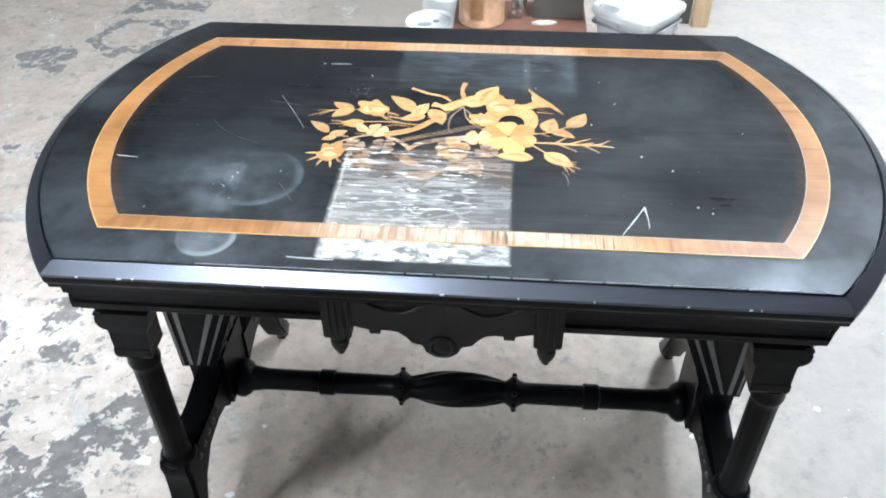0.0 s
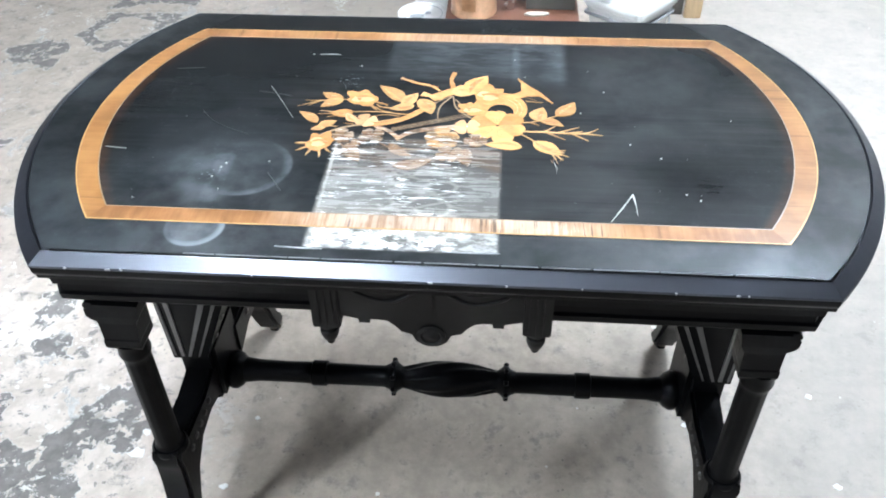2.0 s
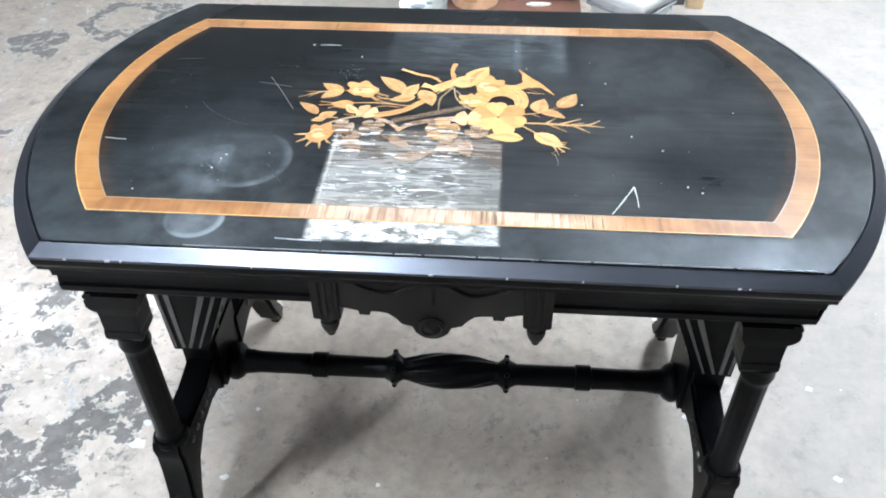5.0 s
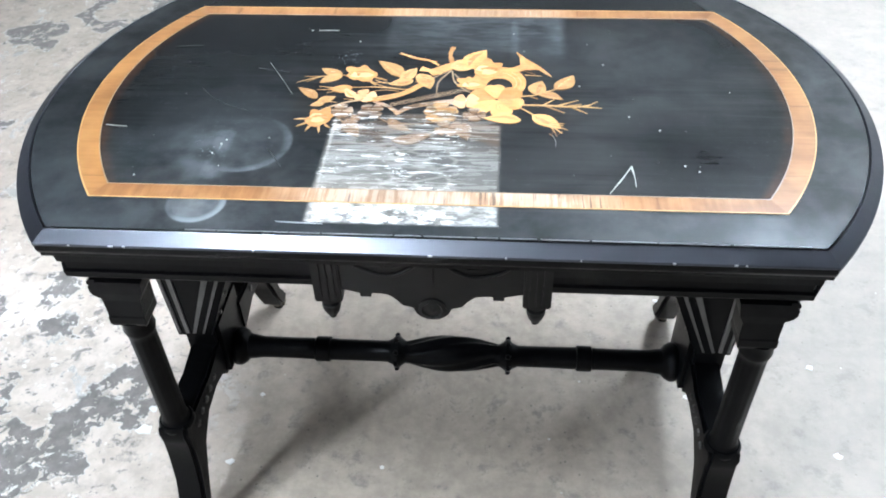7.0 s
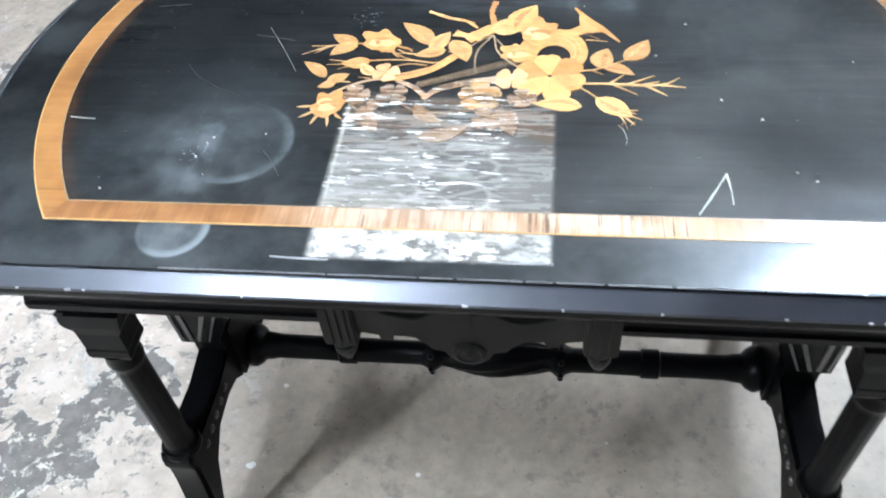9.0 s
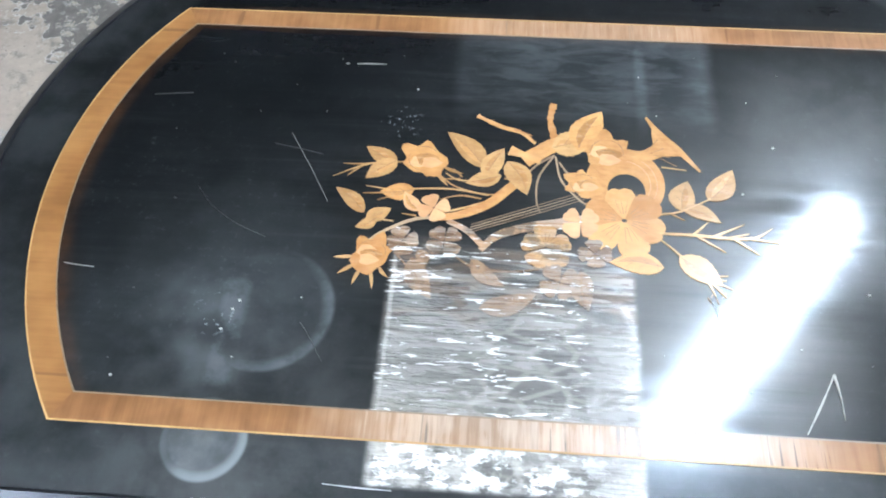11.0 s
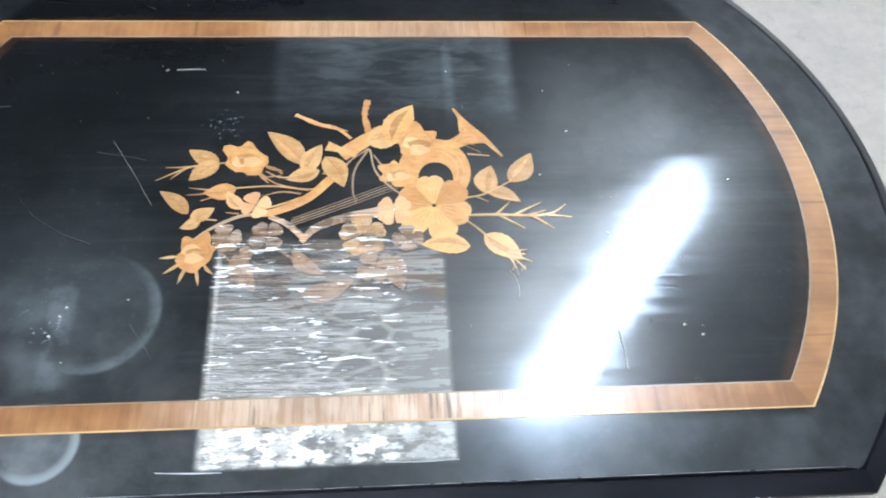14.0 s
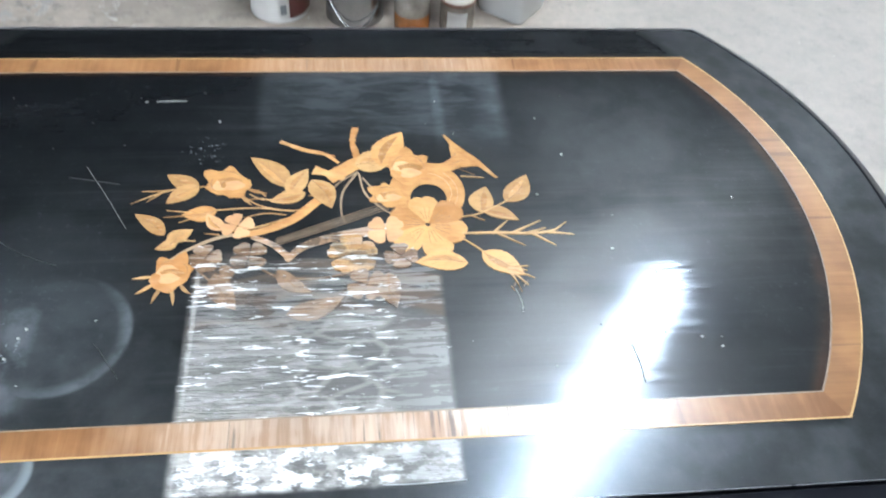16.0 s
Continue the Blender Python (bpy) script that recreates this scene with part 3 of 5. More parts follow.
# ---- the room ----
def room():
    bm = bmesh.new()
    bmesh.ops.create_grid(bm, x_segments=2, y_segments=2, size=5.0)
    tagged(part("floor", bm, FLOOR), "grey painted concrete floor with flaked bare patches", "floor", kind="structure")
    # ceiling and walls are unseen; the north wall is pale to brighten the top's reflections
    part("ceiling", block(-5, 5, -5, 5, ROOF, ROOF + 0.12, 0), CEILING)
    tagged(bpy.data.objects["ceiling"], "plain grey ceiling of the workshop", "ceiling", kind="structure")
    for name, box in (("wall_north", (-5, 5, 5.0, 5.15)), ("wall_east", (5.0, 5.15, -5.15, 5.15)), ("wall_west", (-5.15, -5.0, -5.15, 5.15))):
        tagged(part(name, block(*box, 0, ROOF + 0.12, 0), PALE_WALL if name == "wall_north" else WALL), "plain painted workshop wall", "wall", kind="structure")
    # an unseen doorway, added behind the camera to hold the fill lamp
    south = block(-5, DOOR[0], -4.15, -4.0, 0, ROOF + 0.12, 0)
    block(DOOR[1], 5, -4.15, -4.0, 0, ROOF + 0.12, 0, south)
    block(DOOR[0], DOOR[1], -4.15, -4.0, DOOR[2], ROOF + 0.12, 0, south)
    tagged(part("wall_south", south, WALL), "painted workshop wall with an added wide doorway", "wall", kind="structure")
    frame_bm = block(DOOR[0] - 0.08, DOOR[0], -4.0, -3.97, 0, DOOR[2] + 0.08, 0.003)
    block(DOOR[1], DOOR[1] + 0.08, -4.0, -3.97, 0, DOOR[2] + 0.08, 0.003, frame_bm)
    block(DOOR[0], DOOR[1], -4.0, -3.97, DOOR[2], DOOR[2] + 0.08, 0.003, frame_bm)
    tagged(part("door_1", frame_bm, PINE), "bare timber frame of an added, unseen doorway", "door", kind="structure")


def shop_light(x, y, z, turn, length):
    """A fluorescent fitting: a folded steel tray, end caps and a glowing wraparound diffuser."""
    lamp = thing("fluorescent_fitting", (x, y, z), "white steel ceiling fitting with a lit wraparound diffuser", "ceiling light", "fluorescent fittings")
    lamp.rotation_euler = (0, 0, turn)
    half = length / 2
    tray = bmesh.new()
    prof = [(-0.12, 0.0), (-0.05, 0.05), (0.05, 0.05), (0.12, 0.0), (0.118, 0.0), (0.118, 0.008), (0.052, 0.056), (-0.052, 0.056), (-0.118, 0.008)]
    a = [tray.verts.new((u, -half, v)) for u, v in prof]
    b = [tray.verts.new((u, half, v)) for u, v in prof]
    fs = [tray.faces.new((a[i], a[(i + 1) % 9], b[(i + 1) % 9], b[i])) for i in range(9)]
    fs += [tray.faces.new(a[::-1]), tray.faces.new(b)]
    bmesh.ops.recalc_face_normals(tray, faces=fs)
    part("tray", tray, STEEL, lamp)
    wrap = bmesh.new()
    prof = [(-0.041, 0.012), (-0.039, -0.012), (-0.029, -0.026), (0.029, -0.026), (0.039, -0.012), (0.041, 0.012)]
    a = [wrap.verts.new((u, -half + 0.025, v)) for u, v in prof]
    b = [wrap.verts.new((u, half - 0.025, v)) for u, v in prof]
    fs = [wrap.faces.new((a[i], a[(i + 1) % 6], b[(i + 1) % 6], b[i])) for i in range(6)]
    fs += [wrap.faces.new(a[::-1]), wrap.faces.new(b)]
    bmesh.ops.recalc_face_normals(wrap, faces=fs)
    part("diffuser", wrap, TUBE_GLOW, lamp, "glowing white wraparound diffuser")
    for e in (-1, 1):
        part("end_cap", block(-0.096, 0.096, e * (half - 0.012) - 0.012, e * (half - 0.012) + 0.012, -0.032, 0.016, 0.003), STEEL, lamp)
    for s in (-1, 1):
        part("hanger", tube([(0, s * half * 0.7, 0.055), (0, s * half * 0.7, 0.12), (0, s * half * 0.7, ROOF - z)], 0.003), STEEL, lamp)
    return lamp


room()
LAMP_TURN = math.atan2(-0.96, 1.26)
shop_light(0.94, 0.97, 2.76, LAMP_TURN, 1.38)
shop_light(-0.75, -0.78, 2.76, LAMP_TURN, 0.95)
# two unseen fittings, added to fill the floor under and round the table
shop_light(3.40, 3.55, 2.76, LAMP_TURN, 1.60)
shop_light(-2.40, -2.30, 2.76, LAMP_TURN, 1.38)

# ---- the table ----
table = thing("writing_table", (0, 0, 0), "black ebonised writing table with flower marquetry top, standing on concrete", "table")


def table_top():
    body = loft([barrel(0.470, 0.320, 0.115), barrel(0.476, 0.332, 0.120), barrel(0.479, 0.335, 0.122)], [H - 0.022, H - 0.003, H])
    ob = part("tabletop", body, LACQUER, table, "glossy black lacquered top, scratched, crazed and ring-marked")
    lower = loft([barrel(0.470, 0.322, 0.12), barrel(0.487, 0.350, 0.1265), barrel(0.490, 0.355, 0.129), barrel(0.4915, 0.3568, 0.1298), barrel(0.4915, 0.3568, 0.1298)],
                 [H - 0.034, H - 0.031, H - 0.027, H - 0.021, H - 0.0135])
    part("edge_fillet", lower, EBONY, table, "plain black lower edge of the top", True)
    outer = loft([barrel(0.492, 0.3575, 0.130), barrel(0.492, 0.3575, 0.130), barrel(0.4915, 0.3568, 0.1296), barrel(0.4835, 0.3405, 0.124), barrel(0.4815, 0.338, 0.123), barrel(0.4805, 0.3365, 0.1225), barrel(0.4805, 0.3365, 0.1225)],
                 [H - 0.0134, H - 0.0118, H - 0.0102, H - 0.002, H - 0.0005, H - 0.003, H - 0.012])
    part("edge_moulding", outer, EDGE, table, "sloping black edge moulding with rubbed corners")
    return ob


def bands(top):
    z0, z1 = H - 0.002, H + 0.0005
    o, i = (0.448, 0.2715, 0.089), (0.4335, 0.2455, 0.0745)

    def arc(b, n=28):
        radius = (b[1] ** 2 + b[2] ** 2) / (2 * b[2])
        half = math.asin(b[1] / radius)
        return [(b[0] + b[2] - radius + radius * math.cos(a), radius * math.sin(a)) for a in np.linspace(-half, half, n)]

    def strip(b, c):
        """Front, back and the two ends between two barrel outlines."""
        sides = []
        for s in (-1, 1):
            cut = 24
            xs = np.linspace(-1, 1, cut)
            sides.append([(x * b[0], s * b[1]) for x in xs] + [(x * c[0], s * c[1]) for x in xs[::-1]])
            sides.append([(s * x, y) for x, y in arc(b)] + [(s * x, y) for x, y in arc(c)[::-1]])
        return sides

    for k, pts in enumerate(strip(o, i)):
        part("banding", prism(pts, z0, z1), BAND_X if k in (0, 2) else BAND_Y, top, "orange-brown cross-grained veneer band")
    for lo, hi in (((0.4492, 0.2732, 0.0892), (0.4480, 0.2715, 0.089)), ((0.4335, 0.2455, 0.0745), (0.4325, 0.2440, 0.0743))):
        for pts in strip(lo, hi):
            part("stringing", prism(pts, z0, z1 + 0.0001), STRING if lo[0] > 0.44 else BROWN_WOOD, top)


Z0, Z1 = H - 0.001, H + 0.0004
LAYER = [0]


def lay():
    """Each inlaid piece sits a hair over the last, so that none share a plane."""
    LAYER[0] += 1
    return Z0, Z1 + 0.000003 * LAYER[0]


def leaf(top, base, tip, width, wood, name="inlaid_leaf", tooth=0.03, vein=True):
    """A pointed oval leaf, bent a little to one side, with a thin midrib and side veins."""
    b, t = Vector(base), Vector(tip)
    d = t - b
    side = Vector((-d.y, d.x)).normalized()
    rnd = random.Random(int(1e5 * (b.x + 5 * t.y)))
    bend, m = rnd.uniform(-0.10, 0.10) * d.length, 14
    pts = []
    for s, rng in ((1, range(m + 1)), (-1, range(m - 1, 0, -1))):
        fat = rnd.uniform(0.88, 1.10)
        for k in rng:
            f = k / m
            w = fat * width / 2 * math.sin(math.pi * f ** 0.78) ** 0.9 * (1 + tooth * (-1) ** k)
            pts.append(tuple(b + d * f + side * (s * w + bend * math.sin(math.pi * f))))
    ob = part(name, prism(pts, *lay()), wood, top)
    if vein and wood in (GOLD_WOOD, PALE_WOOD, PEACH_WOOD):
        dark_side = rnd.choice((-1, 1))
        inner = [tuple(b + d * f + side * (bend * math.sin(math.pi * f))) for f in (0.08, 0.25, 0.45, 0.65, 0.85)]
        outer = [tuple(b + d * f + side * (bend * math.sin(math.pi * f) + dark_side * g * width / 2)) for f, g in ((0.80, 0.16), (0.62, 0.42), (0.42, 0.52), (0.22, 0.40))]
        part("shaded_half", prism(inner + outer, *lay()), SCORCHED, top)
    if vein:
        def mid(f, o=0.0):
            return tuple(b + d * f + side * (bend * math.sin(math.pi * f) + o))

        part("vein", ribbon([mid(0.04), mid(0.5), mid(0.92)], [0.0007, 0.0006, 0.0002], *lay(), 4), DARK_LINE, top)
        for f in (0.3, 0.55):
            for s in (-1, 1):
                part("vein", ribbon([mid(f), mid(f + 0.16, s * width * 0.26)], [0.0004, 0.0002], *lay(), 2), DARK_LINE, top)
    return ob


def stem(top, pts, widths, wood, name="inlaid_stem", rough=0.25):
    slim = 0.62 if name == "inlaid_stem" else 0.66 if wood is PALE_WOOD else 0.85
    return part(name, ribbon(pts, [w * slim for w in widths], *lay(), 8, rough), wood, top)


def petals(top, c, r, n, wood, turn=0.0, width=0.8, name="inlaid_petal", heart=True):
    """Broad petals with a blunt, notched end, each a piece of its own."""
    c = Vector(c)
    rnd = random.Random(int(1e5 * (c.x + 2 * c.y)))
    for k in range(n):
        a = turn + 2 * math.pi * k / n + rnd.uniform(-0.10, 0.10)
        u, v = Vector((math.cos(a), math.sin(a))), Vector((-math.sin(a), math.cos(a)))
        long, half = r * rnd.uniform(0.92, 1.06), r * width * rnd.uniform(0.46, 0.54)
        ring = []
        for f, w in ((0.06, 0.10), (0.25, 0.42), (0.45, 0.76), (0.64, 0.98), (0.80, 1.0), (0.92, 0.80), (0.99, 0.50), (1.0, 0.25), (0.95, 0.0)):
            ring.append((f, w * rnd.uniform(0.94, 1.06)))
        side = [tuple(c + u * f * long + v * w * half) for f, w in ring] + [tuple(c + u * f * long - v * w * half * rnd.uniform(0.95, 1.05)) for f, w in ring[-2::-1]]
        part(name, prism(side, *lay()), wood, top)
        if r > 0.022:
            for q in (-0.28, 0.0, 0.28):
                part("vein", ribbon([tuple(c + u * long * 0.2 + v * half * q * 0.5), tuple(c + u * long * 0.62 + v * half * q * 1.4)], [0.0007, 0.0003], *lay(), 3), DARK_LINE, top)
    if heart:
        part("flower_heart", prism([(c.x + 0.14 * r * math.cos(a), c.y + 0.14 * r * math.sin(a)) for a in np.linspace(0, 2 * math.pi, 10, False)], *lay()), DARK_LINE, top)


def rose(top, c, r, aim, wood, sepals=4):
    """A half-open rose: a cup with pointed lobes on its open side, cut by thin petal lines, sepals at its back."""
    c = Vector(c)
    rnd = random.Random(int(1e5 * (c.x + 3 * c.y)))
    for k in range(sepals):
        a = aim + math.pi + (k - (sepals - 1) / 2) * 0.55
        d = Vector((math.cos(a), math.sin(a)))
        leaf(top, tuple(c + 0.70 * r * d), tuple(c + rnd.uniform(1.35, 1.65) * r * d), r * 0.16, PALE_WOOD, "sepal", 0.0, False)
    pts = []
    for k in range(36):
        a = 2 * math.pi * k / 36
        open_side = max(0.0, math.cos(a))
        rr = r * (0.80 + 0.10 * math.cos(2 * a) + 0.42 * open_side * abs(math.cos(3.5 * a)) ** 2.2 + 0.06 * math.sin(5 * a + c.x * 90) + rnd.uniform(-0.05, 0.05))
        pts.append((c.x + rr * math.cos(a + aim), c.y + rr * math.sin(a + aim)))
    bloom = part("inlaid_rose", prism(pts, *lay()), wood, top)
    for da, off, size in ((0.9, 0.30, 0.42), (-0.9, 0.05, 0.46), (0.1, -0.20, 0.40)):
        p = c + off * r * Vector((math.cos(aim + da), math.sin(aim + da)))
        blob = [(p.x + size * r * (1 + 0.25 * math.cos(3 * t + da)) * math.cos(t), p.y + size * r * 0.7 * math.sin(t)) for t in np.linspace(0, 2 * math.pi, 12, False)]
        part("inlaid_petal", prism(blob, *lay()), SCORCHED if da < 0 else PEACH_WOOD if wood is GOLD_WOOD else wood, top)
    for da, off, size in ((0.5, 0.15, 0.62), (-0.5, 0.15, 0.62), (0.0, -0.25, 0.50)):
        p = c + off * r * Vector((math.cos(aim), math.sin(aim)))
        q = [(p.x + size * r * math.cos(t), p.y + size * r * math.sin(t)) for t in np.linspace(aim + da * 2.2 - 0.8, aim + da * 2.2 + 0.8, 5)]
        part("vein", ribbon(q, [0.0003, 0.0008, 0.0003], *lay(), 3), DARK_LINE, top)
    return bloom


def marquetry(top):
    # grey strings and the thin stems lie lowest
    for k in range(4):
        o = 0.0035 * k
        stem(top, [(-0.080 + o * 0.3, -0.046 + o), (-0.02, -0.022 + o), (0.041, 0.004 + o)], [0.0013, 0.0013, 0.0010], GREY_WOOD)
    stem(top, [(-0.167, 0.041), (-0.195, 0.037), (-0.230, 0.019)], [0.0035, 0.0035, 0.001], PALE_WOOD)
    stem(top, [(-0.190, 0.039), (-0.205, 0.037), (-0.221, 0.037)], [0.002, 0.003, 0.001], PALE_WOOD)
    stem(top, [(-0.200, 0.034), (-0.208, 0.027), (-0.214, 0.021)], [0.002, 0.003, 0.001], PALE_WOOD)
    stem(top, [(-0.167, 0.042), (-0.152, 0.043)], [0.003, 0.003], PALE_WOOD)
    stem(top, [(-0.118, 0.030), (-0.095, 0.012), (-0.060, 0.004), (-0.035, 0.010)], [0.003, 0.003, 0.003, 0.003], PALE_WOOD)
    stem(top, [(-0.142, 0.007), (-0.100, 0.009), (-0.060, 0.003)], [0.003, 0.0035, 0.003], PALE_WOOD)
    stem(top, [(-0.108, 0.030), (-0.095, 0.022), (-0.079, 0.021)], [0.002, 0.003, 0.002], PALE_WOOD)
    stem(top, [(-0.110, 0.022), (-0.092, 0.023)], [0.002, 0.003], PALE_WOOD)
    stem(top, [(-0.100, 0.036), (-0.090, 0.026)], [0.003, 0.003], PALE_WOOD)
    stem(top, [(-0.112, -0.005), (-0.090, 0.001), (-0.068, -0.002)], [0.001, 0.003, 0.003], PALE_WOOD)
    stem(top, [(-0.045, 0.026), (-0.030, 0.026)], [0.003, 0.003], PALE_WOOD)
    stem(top, [(-0.125, -0.025), (-0.095, -0.018), (-0.060, -0.004)], [0.002, 0.0035, 0.003], PALE_WOOD)
    stem(top, [(-0.182, -0.062), (-0.165, -0.048), (-0.135, -0.032), (-0.10, -0.027)], [0.003, 0.005, 0.007, 0.006], GREY_WOOD)
    stem(top, [(-0.178, -0.034), (-0.158, -0.036)], [0.003, 0.003], PALE_WOOD)
    stem(top, [(-0.150, -0.026), (-0.135, -0.028)], [0.001, 0.004], PALE_WOOD)
    stem(top, [(0.009, 0.062), (-0.008, 0.030), (-0.010, 0.0), (-0.006, -0.016)], [0.0035, 0.0035, 0.003, 0.002], GREY_WOOD)
    stem(top, [(0.009, 0.062), (-0.012, 0.045), (-0.024, 0.026)], [0.0035, 0.0035, 0.002], GREY_WOOD)
    stem(top, [(0.010, 0.060), (0.016, 0.028), (0.034, 0.004), (0.047, -0.006)], [0.0035, 0.0035, 0.003, 0.002], GREY_WOOD)
    stem(top, [(0.014, 0.052), (0.026, 0.034), (0.042, 0.026)], [0.003, 0.0035, 0.002], GREY_WOOD)
    # cut twigs
    stem(top, [(-0.078, 0.114), (-0.050, 0.099), (-0.028, 0.092), (-0.012, 0.077)], [0.006, 0.006, 0.005, 0.004], GOLD_WOOD, "inlaid_twig", 0.5)
    stem(top, [(-0.036, 0.096), (-0.016, 0.088)], [0.004, 0.002], GOLD_WOOD, "inlaid_twig")
    stem(top, [(0.008, 0.137), (0.004, 0.112), (0.008, 0.090), (0.008, 0.068)], [0.010, 0.008, 0.009, 0.007], GOLD_WOOD, "inlaid_twig", 0.5)
    # the horn: lower tube, long tube, coil and bell
    stem(top, [(-0.102, -0.032), (-0.080, -0.044), (-0.062, -0.063)], [0.007, 0.008, 0.009], CRAZED_PEACH, "horn_tube", 0.05)
    stem(top, [(-0.066, -0.066), (-0.050, -0.048), (-0.020, -0.036), (0.015, -0.029), (0.050, -0.022)], [0.007, 0.011, 0.013, 0.015, 0.018], CRAZED_PEACH, "horn_tube", 0.05)
    stem(top, [(-0.118, -0.030), (-0.090, -0.024), (-0.060, -0.008), (-0.035, 0.018)], [0.009, 0.011, 0.013, 0.013], GOLD_WOOD, "horn_tube", 0.05)
    stem(top, [(-0.024, 0.052), (-0.008, 0.064), (0.014, 0.078), (0.05, 0.080)], [0.022, 0.022, 0.022, 0.028], GOLD_WOOD, "horn_tube", 0.05)
    stem(top, [(-0.040, 0.066), (-0.024, 0.060), (-0.006, 0.052)], [0.016, 0.009, 0.010], GOLD_WOOD, "mouthpiece", 0.05)
    ring = bmesh.new()
    z0, z1 = lay()
    a = np.linspace(0, 2 * math.pi, 40, False)
    rings = [[ring.verts.new((cx + r * math.cos(t), cy + r * 1.12 * math.sin(t), z)) for t in a] for cx, cy, r, z in ((0.084, 0.028, 0.042, z0), (0.084, 0.028, 0.042, z1), (0.085, 0.018, 0.0200, z1), (0.085, 0.018, 0.0200, z0))]
    for p, q in zip(rings, rings[1:]):
        for k in range(40):
            ring.faces.new((p[k], p[(k + 1) % 40], q[(k + 1) % 40], q[k]))
    bmesh.ops.recalc_face_normals(ring, faces=ring.faces[:])
    part("horn_coil", ring, GOLD_WOOD, top)
    for r in (0.028, 0.035):
        part("vein", ribbon([(0.083 + r * math.cos(t), 0.027 + 1.1 * r * math.sin(t)) for t in np.linspace(-0.6, 2.0, 7)], [0.0006, 0.0010, 0.0006], *lay(), 3), PEACH_WOOD, top)
    stem(top, [(0.085, 0.066), (0.105, 0.066), (0.122, 0.075), (0.134, 0.086)], [0.020, 0.017, 0.022, 0.060], GOLD_WOOD, "horn_bell", 0.0)
    stem(top, [(0.111, 0.122), (0.125, 0.098), (0.144, 0.076), (0.165, 0.048)], [0.003, 0.010, 0.010, 0.003], GOLD_WOOD, "bell_rim", 0.0)
    for k in range(4):
        part("vein", ribbon([(0.108 + 0.004 * k, 0.072 - 0.002 * k), (0.122 + 0.006 * k, 0.090 - 0.012 * k)], [0.0004, 0.0010], *lay(), 3), DARK_LINE, top)
    stem(top, [(0.124, 0.052), (0.150, 0.049)], [0.003, 0.0015], PALE_WOOD)
    # leaves and blossoms
    leaf(top, (-0.190, -0.027), (-0.224, 0.004), 0.019, PALE_WOOD)
    leaf(top, (-0.187, -0.034), (-0.162, -0.020), 0.018, PALE_WOOD)
    leaf(top, (-0.176, -0.033), (-0.197, -0.046), 0.014, PALE_WOOD)
    leaf(top, (-0.162, 0.040), (-0.198, 0.062), 0.021, PALE_WOOD, tooth=0.06)
    leaf(top, (-0.162, 0.044), (-0.194, 0.018), 0.021, PALE_WOOD, tooth=0.06)
    leaf(top, (-0.066, 0.040), (-0.110, 0.088), 0.026, PALE_WOOD)
    leaf(top, (-0.066, 0.028), (-0.046, 0.068), 0.023, PALE_WOOD)
    leaf(top, (-0.048, 0.030), (-0.086, 0.018), 0.022, PALE_WOOD)
    leaf(top, (-0.042, 0.050), (-0.020, 0.006), 0.028, PALE_WOOD)
    leaf(top, (-0.140, 0.006), (-0.176, 0.001), 0.021, GOLD_WOOD)
    for a, b in (((-0.165, 0.004), (-0.192, 0.008)), ((-0.168, 0.0), (-0.194, -0.002)), ((-0.160, -0.003), (-0.178, -0.010))):
        stem(top, [a, b], [0.003, 0.0008], PALE_WOOD, "sepal")
    rose(top, (-0.130, 0.046), 0.0270, 2.5, GOLD_WOOD, 2)
    rose(top, (-0.178, -0.080), 0.0240, 1.2, GOLD_WOOD, 5)
    leaf(top, (-0.132, -0.022), (-0.150, 0.002), 0.016, PEACH_WOOD)
    petals(top, (-0.117, -0.017), 0.017, 4, PEACH_WOOD, 0.4, 1.0, heart=False)
    leaf(top, (0.006, 0.072), (0.052, 0.082), 0.034, PALE_WOOD)
    leaf(top, (0.034, 0.070), (0.062, 0.128), 0.036, GOLD_WOOD)
    rose(top, (0.066, 0.064), 0.029, 1.6, GOLD_WOOD, 0)
    rose(top, (0.042, 0.022), 0.021, 2.6, GOLD_WOOD, 0)
    petals(top, (0.081, -0.021), 0.044, 6, GOLD_WOOD, 1.75, 0.74, heart=False)
    petals(top, (0.036, -0.026), 0.020, 4, PEACH_WOOD, 0.8, 1.0, heart=False)
    leaf(top, (0.118, -0.076), (0.064, -0.073), 0.026, GOLD_WOOD)
    leaf(top, (0.141, -0.006), (0.150, 0.034), 0.026, PALE_WOOD, tooth=0.02)
    leaf(top, (0.170, 0.010), (0.199, 0.052), 0.027, PALE_WOOD, tooth=0.02)
    leaf(top, (0.142, -0.001), (0.180, -0.018), 0.018, PALE_WOOD)
    stem(top, [(0.119, -0.011), (0.140, -0.006), (0.172, 0.012)], [0.003, 0.003, 0.002], PALE_WOOD)
    stem(top, [(0.130, -0.010), (0.143, -0.017)], [0.003, 0.001], PALE_WOOD)
    stem(top, [(0.116, -0.035), (0.150, -0.035), (0.190, -0.037), (0.214, -0.034), (0.231, -0.022)], [0.003, 0.005, 0.005, 0.004, 0.001], PALE_WOOD, "inlaid_twig", 0.3)
    for a, b in (((0.150, -0.035), (0.167, -0.018)), ((0.155, -0.037), (0.181, -0.054)), ((0.170, -0.036), (0.203, -0.019)), ((0.185, -0.037), (0.207, -0.030)), ((0.192, -0.038), (0.214, -0.055)), ((0.208, -0.036), (0.236, -0.040))):
        stem(top, [a, b], [0.0048, 0.001], PALE_WOOD, "inlaid_twig", 0.3)
    stem(top, [(0.116, -0.042), (0.128, -0.053), (0.140, -0.066)], [0.002, 0.003, 0.004], PALE_WOOD)
